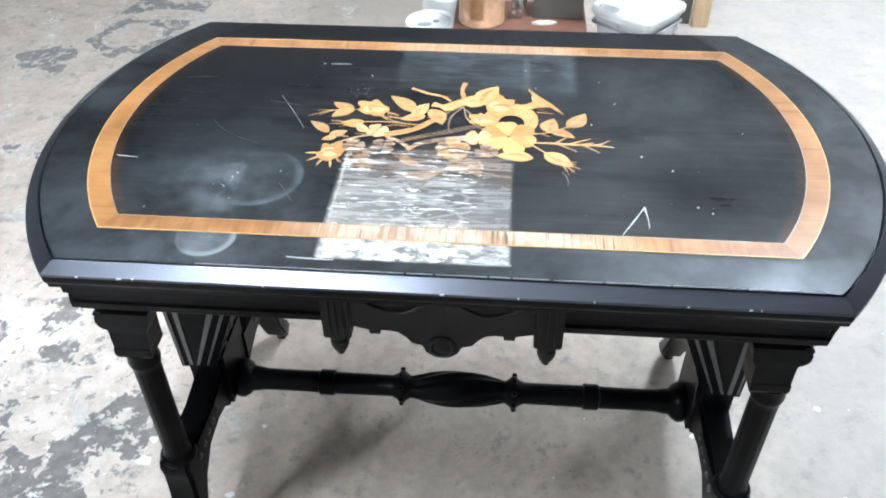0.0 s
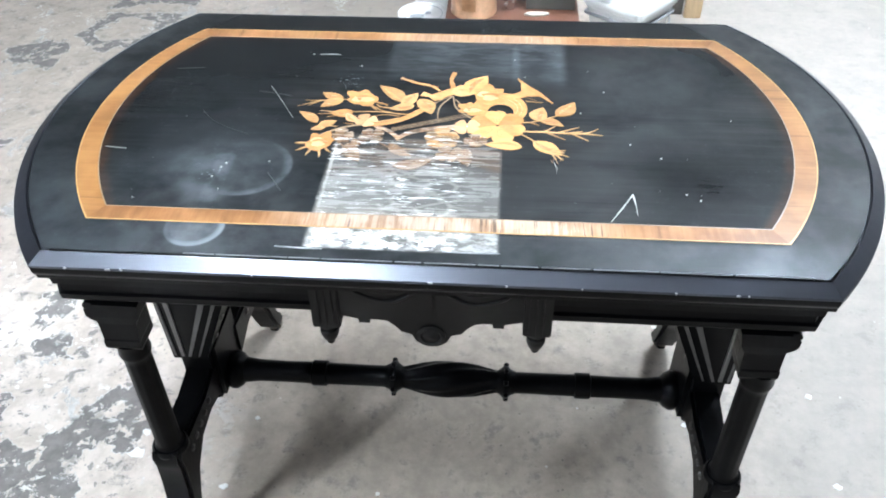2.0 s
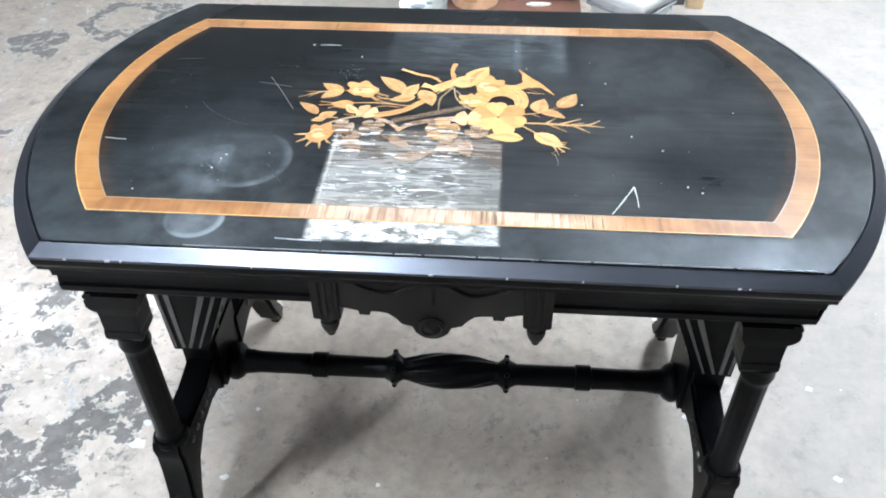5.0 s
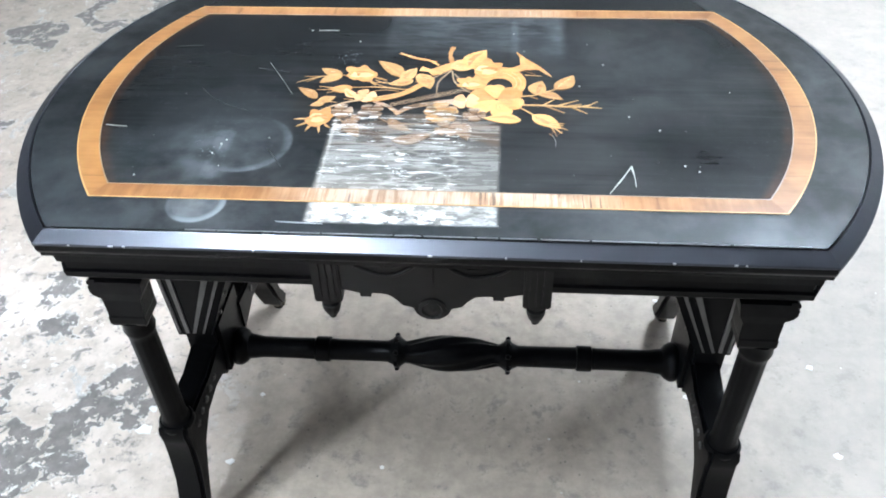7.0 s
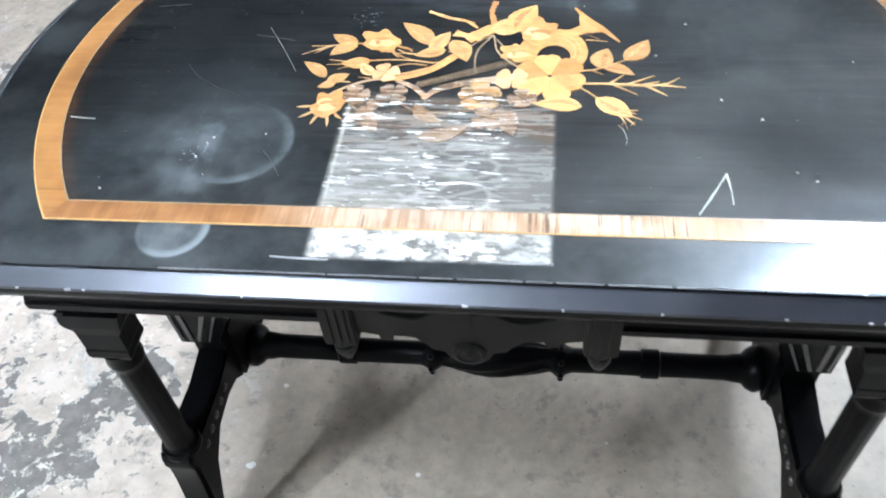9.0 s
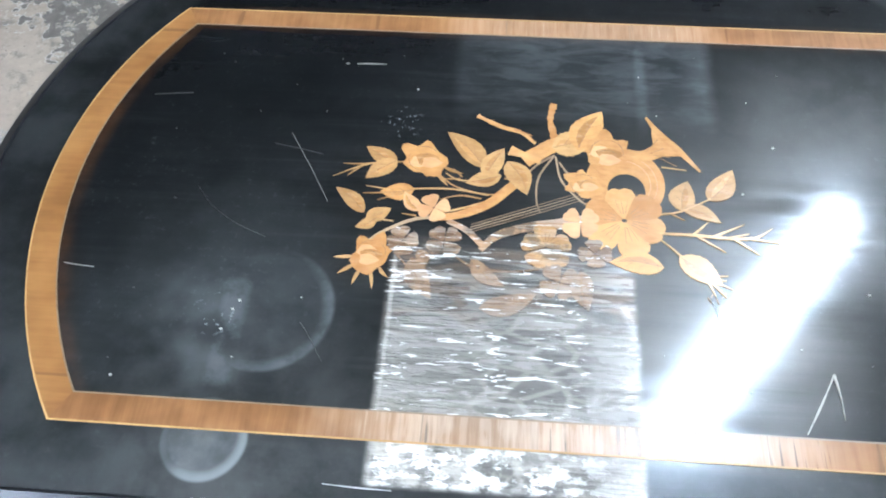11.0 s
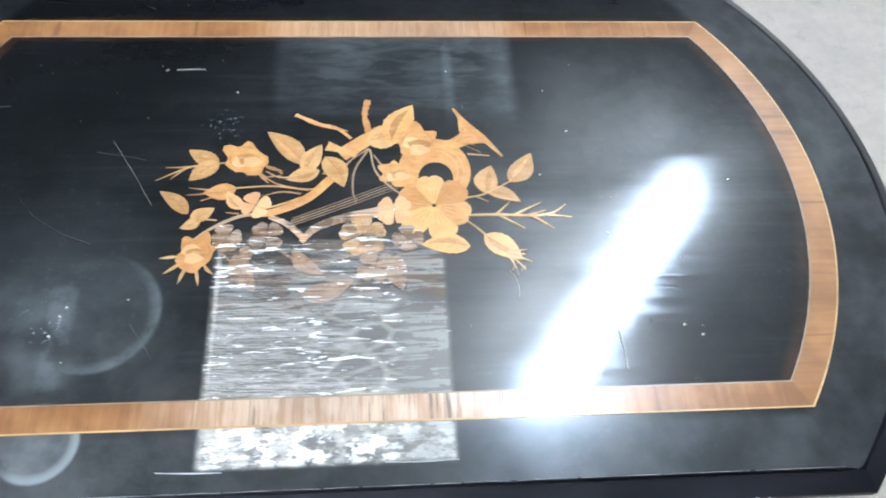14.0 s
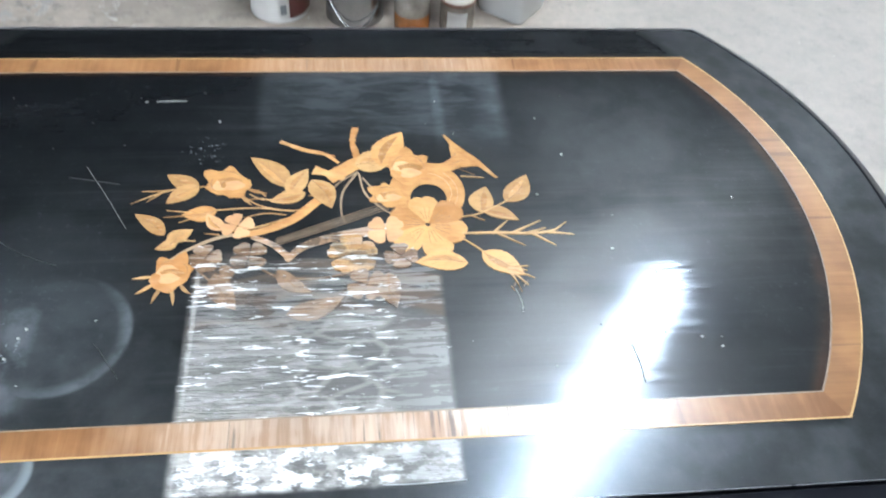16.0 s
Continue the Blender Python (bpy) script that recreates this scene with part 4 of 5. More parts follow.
    leaf(top, (0.134, -0.062), (0.174, -0.094), 0.028, GOLD_WOOD, "inlaid_bud")
    for b in ((0.176, -0.107), (0.166, -0.106), (0.184, -0.098), (0.180, -0.082), (0.178, -0.088)):
        stem(top, [(0.158, -0.084), b], [0.006, 0.001], PALE_WOOD, "sepal")
    # the faded part of the bouquet, inside the crazed strip
    petals(top, (-0.146, -0.060), 0.017, 4, CRAZED_BROWN, 0.2, 1.1, heart=False)
    petals(top, (-0.103, -0.058), 0.019, 4, CRAZED_BROWN, 0.7, 1.0, heart=False)
    leaf(top, (-0.135, -0.080), (-0.112, -0.126), 0.026, CRAZED_BROWN)
    leaf(top, (-0.128, -0.070), (-0.122, -0.092), 0.014, CRAZED_BROWN)
    leaf(top, (-0.064, -0.134), (-0.008, -0.114), 0.022, CRAZED_BROWN)
    leaf(top, (-0.075, -0.078), (-0.040, -0.108), 0.019, CRAZED_BROWN)
    petals(top, (0.000, -0.060), 0.027, 5, CRAZED_GOLD, 0.3, 0.85, heart=False)
    petals(top, (0.014, -0.100), 0.020, 4, CRAZED_BROWN, 0.5, 1.0, heart=False)
    petals(top, (0.050, -0.064), 0.017, 4, CRAZED_BROWN, 0.1, 1.1, heart=False)
    leaf(top, (0.036, -0.086), (0.042, -0.130), 0.024, CRAZED_BROWN)
    stem(top, [(-0.096, -0.072), (-0.070, -0.088), (-0.030, -0.090), (0.006, -0.082)], [0.003, 0.004, 0.004, 0.002], CRAZED_BROWN)
    stem(top, [(-0.150, -0.078), (-0.136, -0.092), (-0.120, -0.100)], [0.003, 0.003, 0.002], CRAZED_BROWN)


def scratches(top):
    def mark(pts, w, wood=MARK):
        part("scratch", ribbon(pts, w, H, H + 0.0005 + 0.000003 * LAYER[0], 3, 0.8), wood, top)
        LAYER[0] += 1

    mark([(0.232, -0.241), (0.250, -0.210), (0.265, -0.182)], [0.0008, 0.0016, 0.0015])
    mark([(0.265, -0.182), (0.267, -0.205), (0.267, -0.226)], [0.0018, 0.0013, 0.0006])
    mark([(-0.284, 0.076), (-0.256, 0.030), (-0.230, -0.016)], [0.0004, 0.0003, 0.0002], MARK)
    mark([(-0.225, 0.187), (-0.208, 0.188), (-0.19, 0.188)], [0.0004, 0.0012, 0.0005])
    mark([(-0.238, 0.1865), (-0.236, 0.1868), (-0.234, 0.187)], [0.001, 0.0016, 0.001])
    mark([(-0.487, -0.108), (-0.470, -0.110), (-0.455, -0.111)], [0.0005, 0.0008, 0.0003])
    mark([(-0.372, -0.004), (-0.352, -0.028), (-0.320, -0.050), (-0.288, -0.064)], [0.0001, 0.0003, 0.0004, 0.0001], FAINT)
    mark([(0.162, -0.112), (0.166, -0.128), (0.165, -0.140)], [0.0002, 0.0004, 0.0002], MARK)
    mark([(-0.455, 0.125), (-0.43, 0.128), (-0.41, 0.130)], [0.0004, 0.0007, 0.0003], FAINT)
    mark([(-0.30, 0.060), (-0.275, 0.055), (-0.245, 0.048)], [0.0001, 0.0003, 0.0001], FAINT)
    mark([(-0.235, -0.16), (-0.222, -0.178), (-0.208, -0.20)], [0.0002, 0.0004, 0.0002], FAINT)
    mark([(-0.19, -0.314), (-0.16, -0.3155), (-0.13, -0.316)], [0.0004, 0.0009, 0.0003], CHIPPED)
    mark([(0.02, -0.312), (0.05, -0.313), (0.09, -0.312)], [0.0003, 0.0008, 0.0003], CHIPPED)
    for x, y in ((0.335, -0.178), (0.352, -0.190), (0.312, -0.095), (0.272, -0.062), (0.205, 0.020), (0.245, 0.085), (-0.150, 0.150), (-0.405, -0.226), (-0.305, -0.150), (-0.312, -0.172), (-0.300, -0.140)):
        mark([(x, y), (x + 0.0013, y), (x + 0.0026, y + 0.0002)], [0.0012, 0.0022, 0.0011])
    # the rubbed edge beside the rim
    rub = random.Random(3)
    x = -0.30
    while x < 0.46:
        long = rub.uniform(0.02, 0.10)
        w = rub.uniform(0.0001, 0.00024)
        mark([(x, -0.3345), (x + long / 2, -0.3343), (x + long, -0.3345)], [w * 0.3, w, w * 0.4], CHIPPED)
        x += long + rub.uniform(0.0, 0.005)
    # chips along the lower arris of the rim
    rnd = random.Random(11)
    for x, w in ((0.008, 0.007), (-0.445, 0.004), (-0.391, 0.006), (-0.374, 0.003), (0.30, 0.004), (0.372, 0.006), (0.384, 0.002), (0.19, 0.002), (-0.21, 0.002), (0.10, 0.0025)):
        y, z = -0.3573, H - 0.0115
        part("nick", prism([(x + w * 0.5 * math.cos(a) * rnd.uniform(0.6, 1.2), y + 0.0009 * math.sin(a) * rnd.uniform(0.5, 1.2)) for a in np.linspace(0, 2 * math.pi, 9, False)], z - 0.0004, z + 0.0013), CHIPPED, top)
    for x0, x1, dy in ((0.158, 0.161, -0.006), (0.161, 0.164, 0.006), (0.166, 0.168, -0.007), (0.171, 0.176, 0.006)):
        part("ink_stroke", ribbon([(x0, -0.108), ((x0 + x1) / 2, -0.108 + dy / 2), (x1, -0.108 + dy)], [0.0006, 0.0008, 0.0005], *lay(), 3), DARK_LINE, top)
    rnd = random.Random(5)
    for q in range(34):
        x, y = rnd.uniform(-0.42, 0.44), rnd.uniform(-0.23, 0.22)
        if -0.24 < x < 0.24 and -0.12 < y < 0.12:
            continue
        d = rnd.uniform(0.0005, 0.0011)
        a = rnd.uniform(-0.3, 0.3)
        mark([(x, y), (x + d * math.cos(a), y + d * math.sin(a)), (x + 2 * d * math.cos(a), y + 2 * d * math.sin(a))], [d * 0.6, d, d * 0.5], MARK if q % 4 == 0 else FAINT)


def apron():
    rings = ((0.484, 0.300, 0.088, 0.626), (0.490, 0.306, 0.088, 0.627), (0.492, 0.308, 0.089, 0.631), (0.492, 0.308, 0.089, 0.635), (0.498, 0.314, 0.092, 0.636), (0.499, 0.315, 0.092, 0.646), (0.495, 0.311, 0.091, 0.648), (0.495, 0.311, 0.091, 0.664),
             (0.500, 0.318, 0.094, 0.667), (0.5005, 0.319, 0.094, 0.678), (0.499, 0.318, 0.094, 0.680), (0.498, 0.328, 0.104, 0.690), (0.497, 0.337, 0.112, 0.698), (0.496, 0.345, 0.120, 0.703), (0.495, 0.347, 0.123, H - 0.0315))
    part("apron", loft([barrel(*r[:3]) for r in rings], [r[3] for r in rings]), EBONY, table, "black moulded apron under the top")


def frieze_plaque():
    """The carved plaque in the middle of the front, with two pilasters that end in turned drops."""
    mid = 0.005
    half = [(0.0, 0.590), (0.007, 0.5905), (0.014, 0.594), (0.021, 0.600), (0.026, 0.612), (0.040, 0.616), (0.047, 0.626), (0.057, 0.635), (0.068, 0.637), (0.080, 0.637), (0.081, 0.630), (0.095, 0.630), (0.096, 0.637), (0.120, 0.643)]
    outline = half + [(0.120, 0.708), (-0.120, 0.708)] + [(-x, z) for x, z in half[:0:-1]]
    bm = bmesh.new()
    front = [bm.verts.new((mid + x, -0.328, z)) for x, z in outline]
    back = [bm.verts.new((mid + x, -0.306, z)) for x, z in outline]
    fs = [bm.faces.new(front), bm.faces.new(back[::-1])]
    m = len(outline)
    fs += [bm.faces.new((front[i], back[i], back[(i + 1) % m], front[(i + 1) % m])) for i in range(m)]
    bmesh.ops.recalc_face_normals(bm, faces=fs)
    plaque = part("frieze_plaque", bm, CARVED, table, "carved dark plaque with swags and a scalloped foot")
    for s in (-1, 1):
        part("swag", tube([(mid + s * 0.108, -0.328, 0.696), (mid + s * 0.085, -0.329, 0.679), (mid + s * 0.05, -0.330, 0.673), (mid + s * 0.015, -0.328, 0.694)], 0.003, 8), CARVED, plaque)
        part("swag", tube([(mid + s * 0.108, -0.328, 0.702), (mid + s * 0.085, -0.328, 0.690), (mid + s * 0.045, -0.328, 0.687), (mid + s * 0.015, -0.328, 0.702)], 0.0018, 6), CARVED, plaque)
    part("medallion", lathe([(0.019, 0.0), (0.019, -0.003), (0.014, -0.005), (0.012, -0.003), (0.006, -0.004), (0.002, -0.006)], "y", (mid, -0.3275, 0.612), 24), CARVED, plaque, smooth=True)
    part("husk", block(mid - 0.004, mid + 0.004, -0.332, -0.327, 0.655, 0.702, 0.002), CARVED, plaque)
    for s in (-1, 1):
        x = mid + s * 0.138
        pil = part("pilaster", block(x - 0.0185, x + 0.0185, -0.334, -0.305, 0.622, 0.709, 0.002), CARVED, table)
        for dx in (-0.009, 0.0, 0.009):
            part("reed", block(x + dx - 0.0028, x + dx + 0.0028, -0.3365, -0.3335, 0.630, 0.704, 0.001), CARVED, pil)
        part("drop", lathe([(0.0135, 0.624), (0.0135, 0.619), (0.0085, 0.617), (0.0085, 0.614), (0.0125, 0.612), (0.0130, 0.607), (0.0125, 0.603), (0.0095, 0.594), (0.0055, 0.588), (0.0055, 0.585), (0.003, 0.582), (0.001, 0.5815)], "z", (x, -0.321, 0), 20), CARVED, pil, smooth=True)


BASE_Y = -0.068     # middle of the underframe


def side_profile(points, x0, x1, bevel=0.003):
    """A shape cut from a board that stands across the table's end, from (y, z) points."""
    bm = bmesh.new()
    a = [bm.verts.new((x0, y, z)) for y, z in points]
    b = [bm.verts.new((x1, y, z)) for y, z in points]
    m = len(points)
    fs = [bm.faces.new(a), bm.faces.new(b[::-1])]
    fs += [bm.faces.new((a[i], a[(i + 1) % m], b[(i + 1) % m], b[i])) for i in range(m)]
    bmesh.ops.recalc_face_normals(bm, faces=fs)
    if bevel:
        edges = [e for e in bm.edges if abs(e.verts[0].co.x - e.verts[1].co.x) < 1e-6]
        bmesh.ops.bevel(bm, geom=edges, offset=bevel, segments=2, affect="EDGES", clamp_overlap=True)
    return bm


def underframe():
    for s in (-1, 1):
        x = 0.0105 + s * 0.4465
        inner = -s
        # the support between hub and top, flaring inwards as it rises, with pale flutes in a V
        def plan(z, grow=0.0):
            f = (z - 0.335) / 0.296
            u0, u1 = -0.029, 0.030 + 0.115 * f
            return sorted((x + inner * u0, x + inner * u1)) + [BASE_Y - 0.082 - 0.02 * f, BASE_Y + 0.082 + 0.02 * f]

        outlines = []
        for z in (0.335, 0.43, 0.53, 0.631):
            x0, x1, y0, y1 = plan(z)
            outlines.append([(x0, y0), (x1, y0), (x1, y1), (x0, y1)])
        panel = part("end_support", loft(outlines, [0.335, 0.43, 0.53, 0.631]), EBONY, table, "flaring end support with pale flutes in a V")
        for side in (-1, 1):
            for lo, hi, w0, w1 in ((-0.0235, -0.0240, 0.0016, 0.0022), (-0.0100, -0.0060, 0.0030, 0.0052), (0.0015, 0.1000, 0.0026, 0.0072), (0.0180, 0.1240, 0.0016, 0.0042)):
                strip, vs = bmesh.new(), []
                for z, u, w in ((0.343, lo, w0), (0.615, hi, w1)):
                    face = plan(z)[2 if side < 0 else 3]
                    for dy in (-0.002, 0.003):
                        for du in (-w, w):
                            vs.append(strip.verts.new((x + inner * (u + du), face + side * dy, z)))
                bmesh.ops.convex_hull(strip, input=vs)
                part("flute", strip, FLUTE, panel)
        # studs in the flute colour: sparkles on the inner carving, painted pale
        for q in range(5):
            z = 0.37 + 0.045 * q
            uu = plan(z)[1 if inner > 0 else 0]
            part("stud", block(uu - 0.004, uu + 0.004, BASE_Y - 0.060, BASE_Y - 0.050, z - 0.006, z + 0.006, 0.002), FLUTE, panel)
        # hub, legs and the rail between the knees
        hub = part("hub", block(x - 0.033, x + 0.033, BASE_Y - 0.062, BASE_Y + 0.062, 0.195, 0.340, 0.010), EBONY, table)
        part("boss", lathe([(0.040, 0.0), (0.040, 0.006), (0.028, 0.012), (0.030, 0.018), (0.012, 0.024), (0.002, 0.026)] if inner > 0 else [(0.002, -0.026), (0.012, -0.024), (0.030, -0.018), (0.028, -0.012), (0.040, -0.006), (0.040, 0.0)], "x", (x - inner * 0.033 * -1 * -1, BASE_Y, 0.262), 20), EBONY, hub, smooth=True)
        for f in (-1, 1):
            rel = [(-0.040, 0.292), (-0.120, 0.280), (-0.205, 0.288), (-0.228, 0.294), (-0.250, 0.291), (-0.257, 0.274), (-0.252, 0.254), (-0.254, 0.21), (-0.262, 0.150), (-0.282, 0.090), (-0.312, 0.052), (-0.300, 0.040), (-0.272, 0.044), (-0.246, 0.092), (-0.226, 0.140), (-0.200, 0.192), (-0.160, 0.222), (-0.110, 0.226), (-0.040, 0.205)]
            pts = [(BASE_Y + f * -y if f > 0 else BASE_Y + y, z) for y, z in rel]
            leg = part("leg", side_profile(pts, x - 0.025 + 0.006 * (1 + f), x + 0.025 + 0.006 * (1 + f), 0.006), EBONY, table, smooth=True)
            for k in range(5):
                yy = BASE_Y + f * (0.112 + 0.024 * k)
                part("carved_bead", lathe([(0.001, -0.004), (0.006, -0.002), (0.007, 0.0), (0.006, 0.002), (0.001, 0.004)], "x", (x + inner * 0.0255 + 0.006 * (1 + f), yy, 0.256 - 0.0003 * (k - 2) ** 3), 8), BEAD, leg)
            # caster
            cy, cx = BASE_Y + f * 0.298, x + 0.007 * (1 + f)
            caster = part("caster", lathe([(0.010, 0.020), (0.015, 0.032), (0.019, 0.038), (0.019, 0.046)], "z", (cx, cy, 0), 16), BRASS, table, "small dull brass caster", True)
            part("wheel", lathe([(0.010, -0.010), (0.0185, -0.008), (0.020, -0.004), (0.020, 0.004), (0.0185, 0.008), (0.010, 0.010)], "x", (cx, cy + f * 0.012, 0.020), 20), EBONY, caster, smooth=True)
            for e in (-1, 1):
                part("fork", block(cx + e * 0.0135 - 0.002, cx + e * 0.0135 + 0.002, cy - 0.006 + f * 0.006, cy + 0.006 + f * 0.010, 0.014, 0.038, 0.001), BRASS, caster)
            # column between the corner block and the knee
            py, px = BASE_Y + f * 0.225, x + 0.006 * (1 + f)
            bx = px - 0.005 * (1 + s)
            col = part("column", lathe([(0.025, 0.284), (0.0255, 0.290), (0.022, 0.296), (0.0208, 0.302), (0.0208, 0.34), (0.0208, 0.40), (0.0208, 0.498), (0.0208, 0.506), (0.0225, 0.511), (0.0240, 0.518), (0.0225, 0.526), (0.0240, 0.541)], "z", (px, py, 0), 48, 12, 0.0007, 0, None, 0.303, 0.500), EBONY, table, "turned and reeded black column", True)
            part("collar", lathe([(0.0265, 0.276), (0.0295, 0.281), (0.0295, 0.287), (0.0265, 0.293)], "z", (px, py, 0), 24), EBONY, col, smooth=True)
            blk = part("corner_block", loft([[(bx - inner * a, py - b), (bx + inner * c, py - b), (bx + inner * c, py + b), (bx - inner * a, py + b)][::inner] for a, c, b in ((0.0245, 0.0245, 0.021), (0.0270, 0.0265, 0.0225), (0.0270, 0.0265, 0.0225), (0.0255, 0.0270, 0.0215), (0.0255, 0.0280, 0.0215), (0.0265, 0.0350, 0.0225), (0.0265, 0.0390, 0.0225))], [0.539, 0.544, 0.556, 0.559, 0.590, 0.604, 0.627]), EBONY, table)
            part("bracket", side_bracket(bx, py, s), EBONY, blk)
    # long stretcher, turned, with a twisted bulb
    prof = [(0.027, -0.432), (0.027, -0.420), (0.031, -0.416), (0.0365, -0.409), (0.0365, -0.400), (0.0310, -0.391), (0.0240, -0.385), (0.0225, -0.372), (0.0205, -0.360), (0.0200, -0.30), (0.0205, -0.259), (0.0240, -0.257), (0.0240, -0.231), (0.0205, -0.229), (0.0200, -0.17), (0.0200, -0.122), (0.0225, -0.117), (0.0245, -0.112), (0.0300, -0.107), (0.0310, -0.101), (0.0255, -0.095), (0.0215, -0.089)]
    n = 26
    mid = [(0.0205 + 0.0145 * math.cos(math.pi * t / 2) ** 1.1, 0.089 * t) for t in np.linspace(-0.98, 0.98, n)]
    full = prof + mid + [(r, -h) for r, h in prof[::-1]]
    stretcher = part("stretcher", lathe(full, "x", (0.011, BASE_Y - 0.007, 0.2235), 40, 8, 0.004, 60, None, -0.085, 0.085), EBONY, table, "turned black stretcher with a twisted bulb", True)
    for h in (-0.104, 0.104):
        for k in range(8):
            a = 2 * math.pi * k / 8
            p = (0.011 + h, BASE_Y - 0.007 + 0.031 * math.cos(a), 0.2235 + 0.031 * math.sin(a))
            part("bead", lathe([(0.0005, -0.005), (0.004, -0.0035), (0.005, 0), (0.004, 0.0035), (0.0005, 0.005)], "x", p, 8), EBONY, stretcher)


def side_bracket(x, py, s):
    """The little scrolled bracket on the outer side of a corner block."""
    pts = [(0.024, 0.627), (0.036, 0.627), (0.040, 0.624), (0.0415, 0.619), (0.0385, 0.616), (0.0415, 0.613), (0.0415, 0.602), (0.038, 0.596), (0.032, 0.592), (0.024, 0.590)]
    pts = [(x + s * u, z) for u, z in pts]
    bm = bmesh.new()
    a = [bm.verts.new((u, py - 0.018, z)) for u, z in pts]
    b = [bm.verts.new((u, py + 0.018, z)) for u, z in pts]
    m = len(pts)
    fs = [bm.faces.new(a), bm.faces.new(b[::-1])] + [bm.faces.new((a[i], a[(i + 1) % m], b[(i + 1) % m], b[i])) for i in range(m)]
    bmesh.ops.recalc_face_normals(bm, faces=fs)
    return bm


the_top = table_top()
apron()
frieze_plaque()
underframe()
bands(the_top)
marquetry(the_top)
scratches(the_top)


# ---- things on the floor behind the table ----
def paint_can(x, y, z, r, h, body, label, wire=True, turn=0.0):
    can = thing("paint_can", (x, y, z), label, "paint can", "paint cans")
    part("body", lathe([(r * 0.97, 0.0), (r, 0.003), (r, 0.006), (r * 0.985, 0.010), (r * 0.985, h - 0.010), (r, h - 0.006), (r * 1.01, h - 0.002), (r * 1.0, h), (r * 0.93, h), (r * 0.92, h - 0.006), (r * 0.88, h - 0.008)], n=40), body, can, smooth=True)
    part("lid", lathe([(r * 0.90, h - 0.007), (r * 0.915, h - 0.001), (r * 0.86, h + 0.001), (r * 0.83, h - 0.005), (r * 0.80, h - 0.006)], n=40), WHITE_TIN if body is WHITE_TIN else TIN, can, "pressed lid in a rolled rim", True)
    if wire:
        c, s = math.cos(turn), math.sin(turn)
        pts = [(r * 1.03 * math.cos(a) * c, r * 1.03 * math.cos(a) * s - 0.02 * abs(math.sin(a)) - (r * 1.02) * math.sin(a) ** 2, h * 0.80 - h * 0.72 * math.sin(a)) for a in np.linspace(0, math.pi, 9)]
        part("bail", tube(pts, 0.0022, 6), TIN, can)
        for e in (-1, 1):
            part("ear", lathe([(0.011, 0.0), (0.010, 0.004), (0.004, 0.006)], "x" if abs(c) > 0.7 else "y", (e * r * c, e * r * s, h * 0.80), 12), TIN, can)
    return can


def label_patch(can, r, a0, a1, z0, z1, material, text):
    """A printed field wrapped round a can."""
    bm = bmesh.new()
    m = 14
    ring = [[bm.verts.new((rr * math.cos(a), rr * math.sin(a), z)) for a in np.linspace(a0, a1, m)] for rr, z in ((r, z0), (r, z1))]
    for k in range(m - 1):
        bm.faces.new((ring[0][k], ring[0][k + 1], ring[1][k + 1], ring[1][k]))
    bmesh.ops.solidify(bm, geom=bm.faces[:], thickness=0.0006)
    part("label_field", bm, material, can, text)


can = paint_can(-0.188, 1.552, 0, 0.085, 0.192, WHITE_TIN, "white and maroon printed gallon paint can on concrete", False)
part("lid_panel", lathe([(0.0775, 0.1800), (0.0775, 0.1860), (0.0700, 0.1880), (0.0660, 0.1868), (0.0655, 0.1800)], n=40), WHITE_TIN, can, "white pressed lid panel", True)
for r in (0.0660, 0.0785):
    part("lid_groove", tube([(r * math.cos(a), r * math.sin(a), 0.1878) for a in np.linspace(0, 2 * math.pi, 25)], 0.0011, 6, None, 2), GREY_INK, can)
# irregular grey patches on the lid
for dx, dy, sx, sy in ((-0.018, -0.022, 0.026, 0.013), (0.016, 0.004, 0.012, 0.008)):
    rnd = random.Random(dx)
    part("grey_patch", prism([(dx + sx * rnd.uniform(0.7, 1.2) * math.cos(a), dy + sy * rnd.uniform(0.7, 1.2) * math.sin(a)) for a in np.linspace(0, 2 * math.pi, 11, False)], 0.1855, 0.1892), GREY_INK, can)
label_patch(can, 0.0862, radians(-68), radians(10), 0.015, 0.18, MAROON, "maroon printed field")
label_patch(can, 0.0866, radians(-88), radians(-70), 0.02, 0.17, WHITE_TIN, "white barcode panel")
label_patch(can, 0.0870, radians(-85), radians(-74), 0.03, 0.06, GREY_INK, "grey print block")
can = paint_can(-0.150, 1.735, 0, 0.085, 0.215, WHITE_TIN, "white gallon paint can standing behind another", False)
paint_can(0.030, 1.522, 0, 0.085, 0.2025, DULL_TIN, "bare shiny metal paint can with wire bail", True)
copper = paint_can(-0.014, 1.506, 0.2222, 0.076, 0.19, COPPER, "copper-coloured printed can standing on the board", False)
label_patch(copper, 0.0768, radians(-118), radians(-84), 0.03, 0.18, PEACH_WOOD, "pale orange printed field")


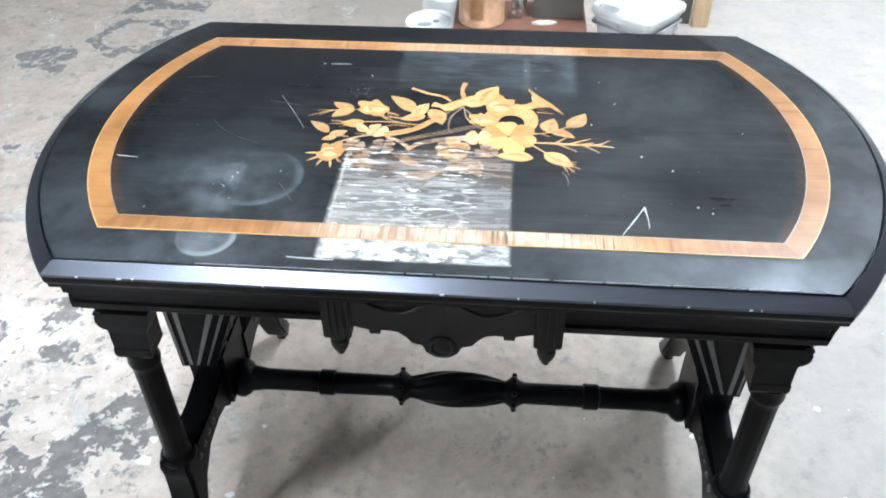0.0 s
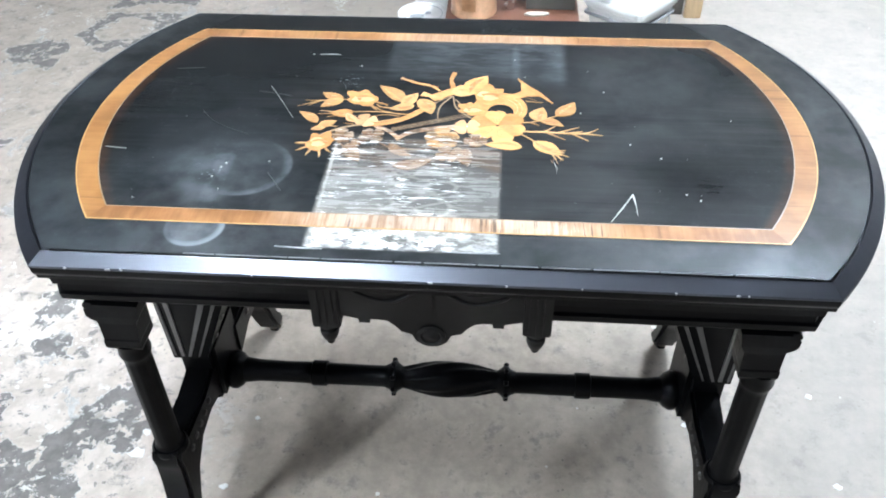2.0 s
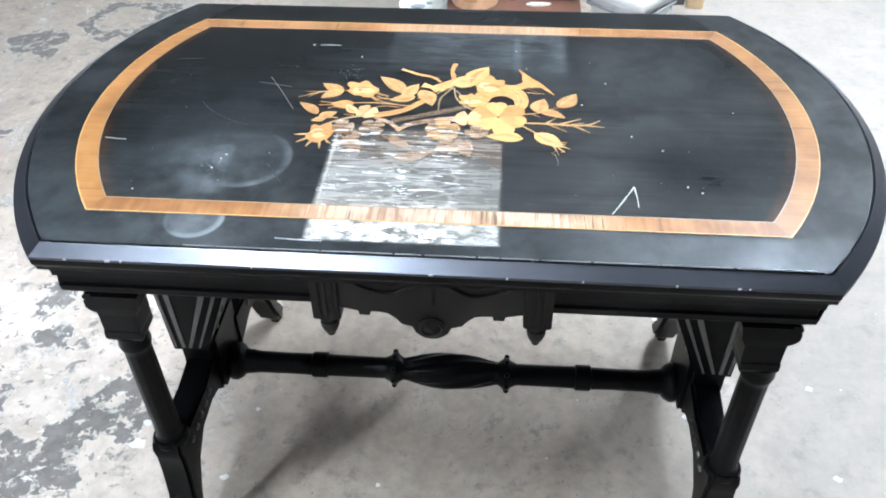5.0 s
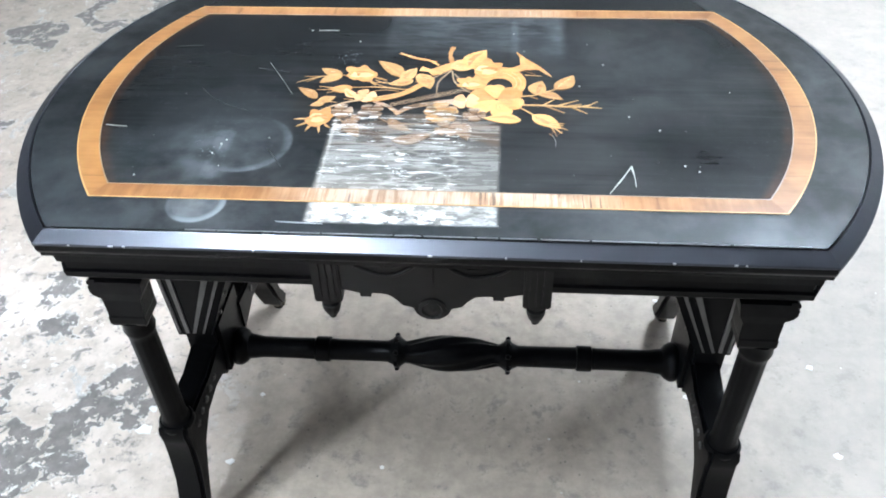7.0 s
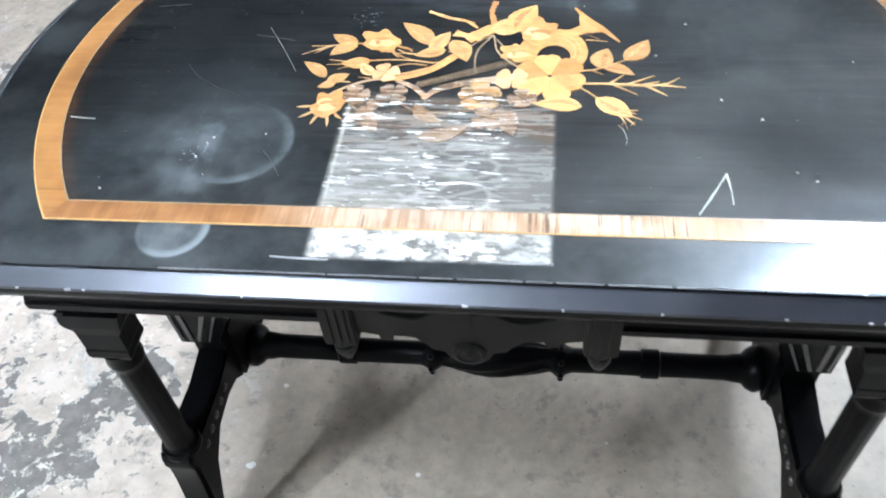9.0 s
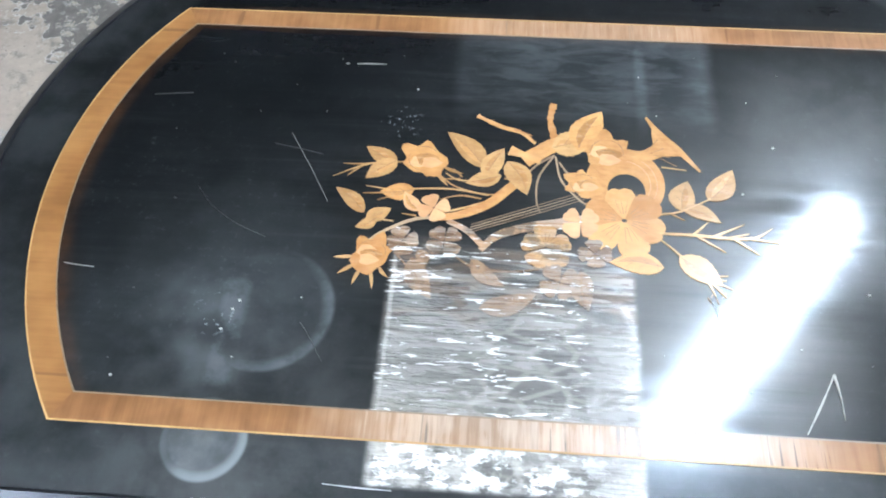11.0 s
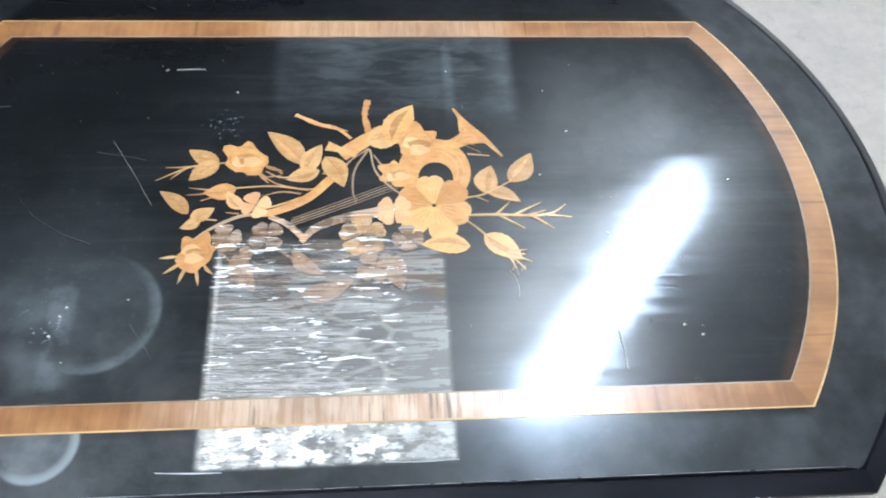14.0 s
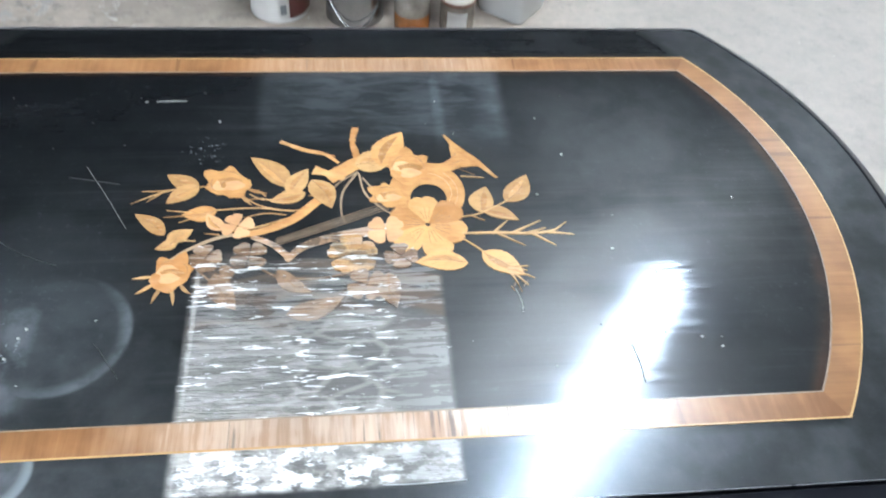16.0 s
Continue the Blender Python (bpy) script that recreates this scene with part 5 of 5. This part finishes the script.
def bottle(x, y, r, h, fill):
    """A glass jar part full of amber liquid, with a rounded shoulder and an added tall dark cap."""
    j = thing("amber_jar", (x, y, 0), "glass jar part full of amber liquid, added tall dark cap", "bottle")
    part("body", lathe([(r * 0.9, 0), (r, 0.006), (r, 0.074), (r * 0.97, 0.086), (r * 0.86, 0.098), (r * 0.68, 0.106), (r * 0.55, 0.112)], n=32), JAR, j, smooth=True)
    part("liquid", lathe([(r * 1.003, 0.006), (r * 1.006, 0.01), (r * 1.006, fill), (r * 1.001, fill + 0.003)], n=32), AMBER, j, "amber liquid", True)
    # cap added to carry the board, dark for the shade under it
    part("cap", lathe([(r * 0.58, 0.108), (r * 0.62, 0.112), (r * 0.60, h - 0.006), (r * 0.57, h)], n=28), BROWN_LID, j, "added tall dark brown cap under the board", True)


def jar(x, y, r, h):
    """A short jar with a paper label, a dark rim and a cream lid."""
    j = thing("glass_jar", (x, y, 0), "short clouded glass jar with white label and cream lid", "jar")
    part("body", lathe([(r * 0.9, 0), (r, 0.006), (r, h * 0.70), (r * 0.97, h * 0.78), (r * 0.92, h * 0.82)], n=32), JAR, j, smooth=True)
    label_patch(j, r * 1.012, radians(-130), radians(-62), 0.008, h * 0.66, WHITE_TIN, "white paper label")
    part("rim", lathe([(r * 0.90, h * 0.80), (r * 1.02, h * 0.82), (r * 1.02, h * 0.89), (r * 0.95, h * 0.90)], n=32), BROWN_LID, j, "dark rim under the lid", True)
    part("lid", lathe([(r * 0.93, h * 0.89), (r * 0.97, h * 0.90), (r * 0.97, h * 0.97), (r * 0.92, h), (r * 0.30, h * 1.01)], n=32), CREAM, j, "cream screw lid", True)


bottle(0.193, 1.455, 0.052, 0.203, 0.055)
jar(0.323, 1.455, 0.050, 0.112)

board = tagged(part("wooden_board", block(-0.105, 0.330, 1.425, 1.660, 0.204, 0.222, 0.003), BROWN_LID), "red-brown stained board laid across a can and a jar", "board")
scrap = prism([(0.150, 1.478), (0.176, 1.468), (0.214, 1.474), (0.236, 1.488), (0.205, 1.496), (0.170, 1.494)], 0.2225, 0.2300, None, 0.002)
tagged(part("paper_scrap", scrap, CREAM), "scrap of creased cream paper lying on the board", "paper")


def open_box():
    box = thing("cardboard_box", (0.238, 1.585, 0.2222), "open grey cardboard box with cream flap, on a board", "box")
    t = 0.004
    for name, dims in (("back_wall", (-0.08, 0.08, 0.05, 0.05 + t, 0, 0.16)), ("side_wall", (-0.08, -0.08 + t, -0.06, 0.05, 0, 0.16)), ("side_wall", (0.08 - t, 0.08, -0.06, 0.05, 0, 0.16)), ("bottom", (-0.08, 0.08, -0.06, 0.05, 0, t)), ("front_wall", (-0.076, 0.076, -0.06, -0.06 + t, t, 0.15))):
        part(name, block(*dims, 0.0008), CARD, box)
    flap = block(-0.08, 0.10, -0.002, 0.002, -0.05, 0.05, 0.0008)
    bmesh.ops.transform(flap, matrix=pose(0.10, -0.075, 0.10, 60, 0, -25), verts=flap.verts[:])
    part("flap", flap, CREAM, box, "cream flap folded out")


open_box()
foil = bmesh.new()
bmesh.ops.create_icosphere(foil, subdivisions=3, radius=0.032)
for v in foil.verts:
    k = 1 + 0.5 * (noise.noise(v.co * 60) + 0.6 * noise.noise(v.co * 140))
    v.co = Vector((v.co.x * k * 0.7, v.co.y * k * 0.7, v.co.z * k * 1.4))
wad = part("foil_wad", foil, TIN)
wad.location = (0.108, 1.53, 0.262)
tagged(wad, "crumpled silver foil wad on the board", "foil")


def plastic_tub():
    tub = thing("plastic_tub", (0.502, 1.560, 0), "white square plastic tub with stepped lid on concrete", "tub")

    def sq(h, r=0.025):
        out = []
        for cx, cy, a0 in ((h - r, h - r, 0), (-h + r, h - r, 90), (-h + r, -h + r, 180), (h - r, -h + r, 270)):
            out += [(cx + r * math.cos(radians(a0 + a)), cy + r * math.sin(radians(a0 + a))) for a in (0, 22, 45, 68, 90)]
        return out

    tub.rotation_euler = (0, 0, radians(50))
    part("body", loft([sq(0.072), sq(0.077), sq(0.105), sq(0.111), sq(0.111)], [0, 0.004, 0.225, 0.232, 0.250]), PLASTIC, tub, smooth=True)
    # grey band round the body paints the shade below the lid
    part("rim", loft([sq(0.111), sq(0.1135), sq(0.1135), sq(0.111)], [0.206, 0.208, 0.212, 0.214]), GREY_INK, tub, "grey rim band, painted as shade below the lid")
    part("lid", loft([sq(0.114), sq(0.117), sq(0.117), sq(0.114), sq(0.108), sq(0.100), sq(0.096), sq(0.086), sq(0.083)], [0.240, 0.244, 0.262, 0.266, 0.266, 0.258, 0.258, 0.270, 0.270]), PLASTIC, tub, "stepped white lid", True)
    part("lid_groove", loft([sq(0.1005), sq(0.1005), sq(0.0955), sq(0.0955)], [0.2575, 0.2590, 0.2590, 0.2575]), GREY_INK, tub, "grey groove round the lid")
    part("handle", tube([(-0.116, 0, 0.225), (-0.110, -0.09, 0.18), (0, -0.124, 0.16), (0.110, -0.09, 0.18), (0.116, 0, 0.225)], 0.003, 6), GREY_INK, tub)


plastic_tub()
tagged(part("leaning_plank", block(0.775, 0.838, 1.96, 1.985, 0, 0.9, 0.003), PINE), "upright raw pine plank standing on the floor", "plank")
tagged(part("grey_panel", block(0.60, 0.772, 1.99, 2.01, 0, 0.7, 0.003), CARD), "dark grey cardboard panel standing on the floor", "panel")

# white paint chips on the concrete
def chip(x, y, r, seed):
    rnd = random.Random(seed)
    pts = [(x + r * rnd.uniform(0.6, 1.2) * math.cos(a), y + 0.8 * r * rnd.uniform(0.6, 1.2) * math.sin(a)) for a in np.linspace(0, 2 * math.pi, 9, False)]
    tagged(part("paint_chip", prism(pts, 0.0005, 0.0022), PAINT_CHIP), "white paint chip lying on the concrete", "paint chip", "paint chips")


for k, (x, y, r) in enumerate(((0.497, 0.020, 0.009), (0.772, 0.112, 0.009), (0.770, -0.111, 0.009), (-0.627, -0.122, 0.018), (-0.626, -0.070, 0.010), (-0.429, -0.189, 0.009), (-0.403, -0.020, 0.006), (-0.125, -0.185, 0.006), (0.465, 0.30, 0.007), (1.0, 1.4, 0.010), (1.15, 1.2, 0.007), (0.62, 1.35, 0.008))):
    chip(x, y, r, k)
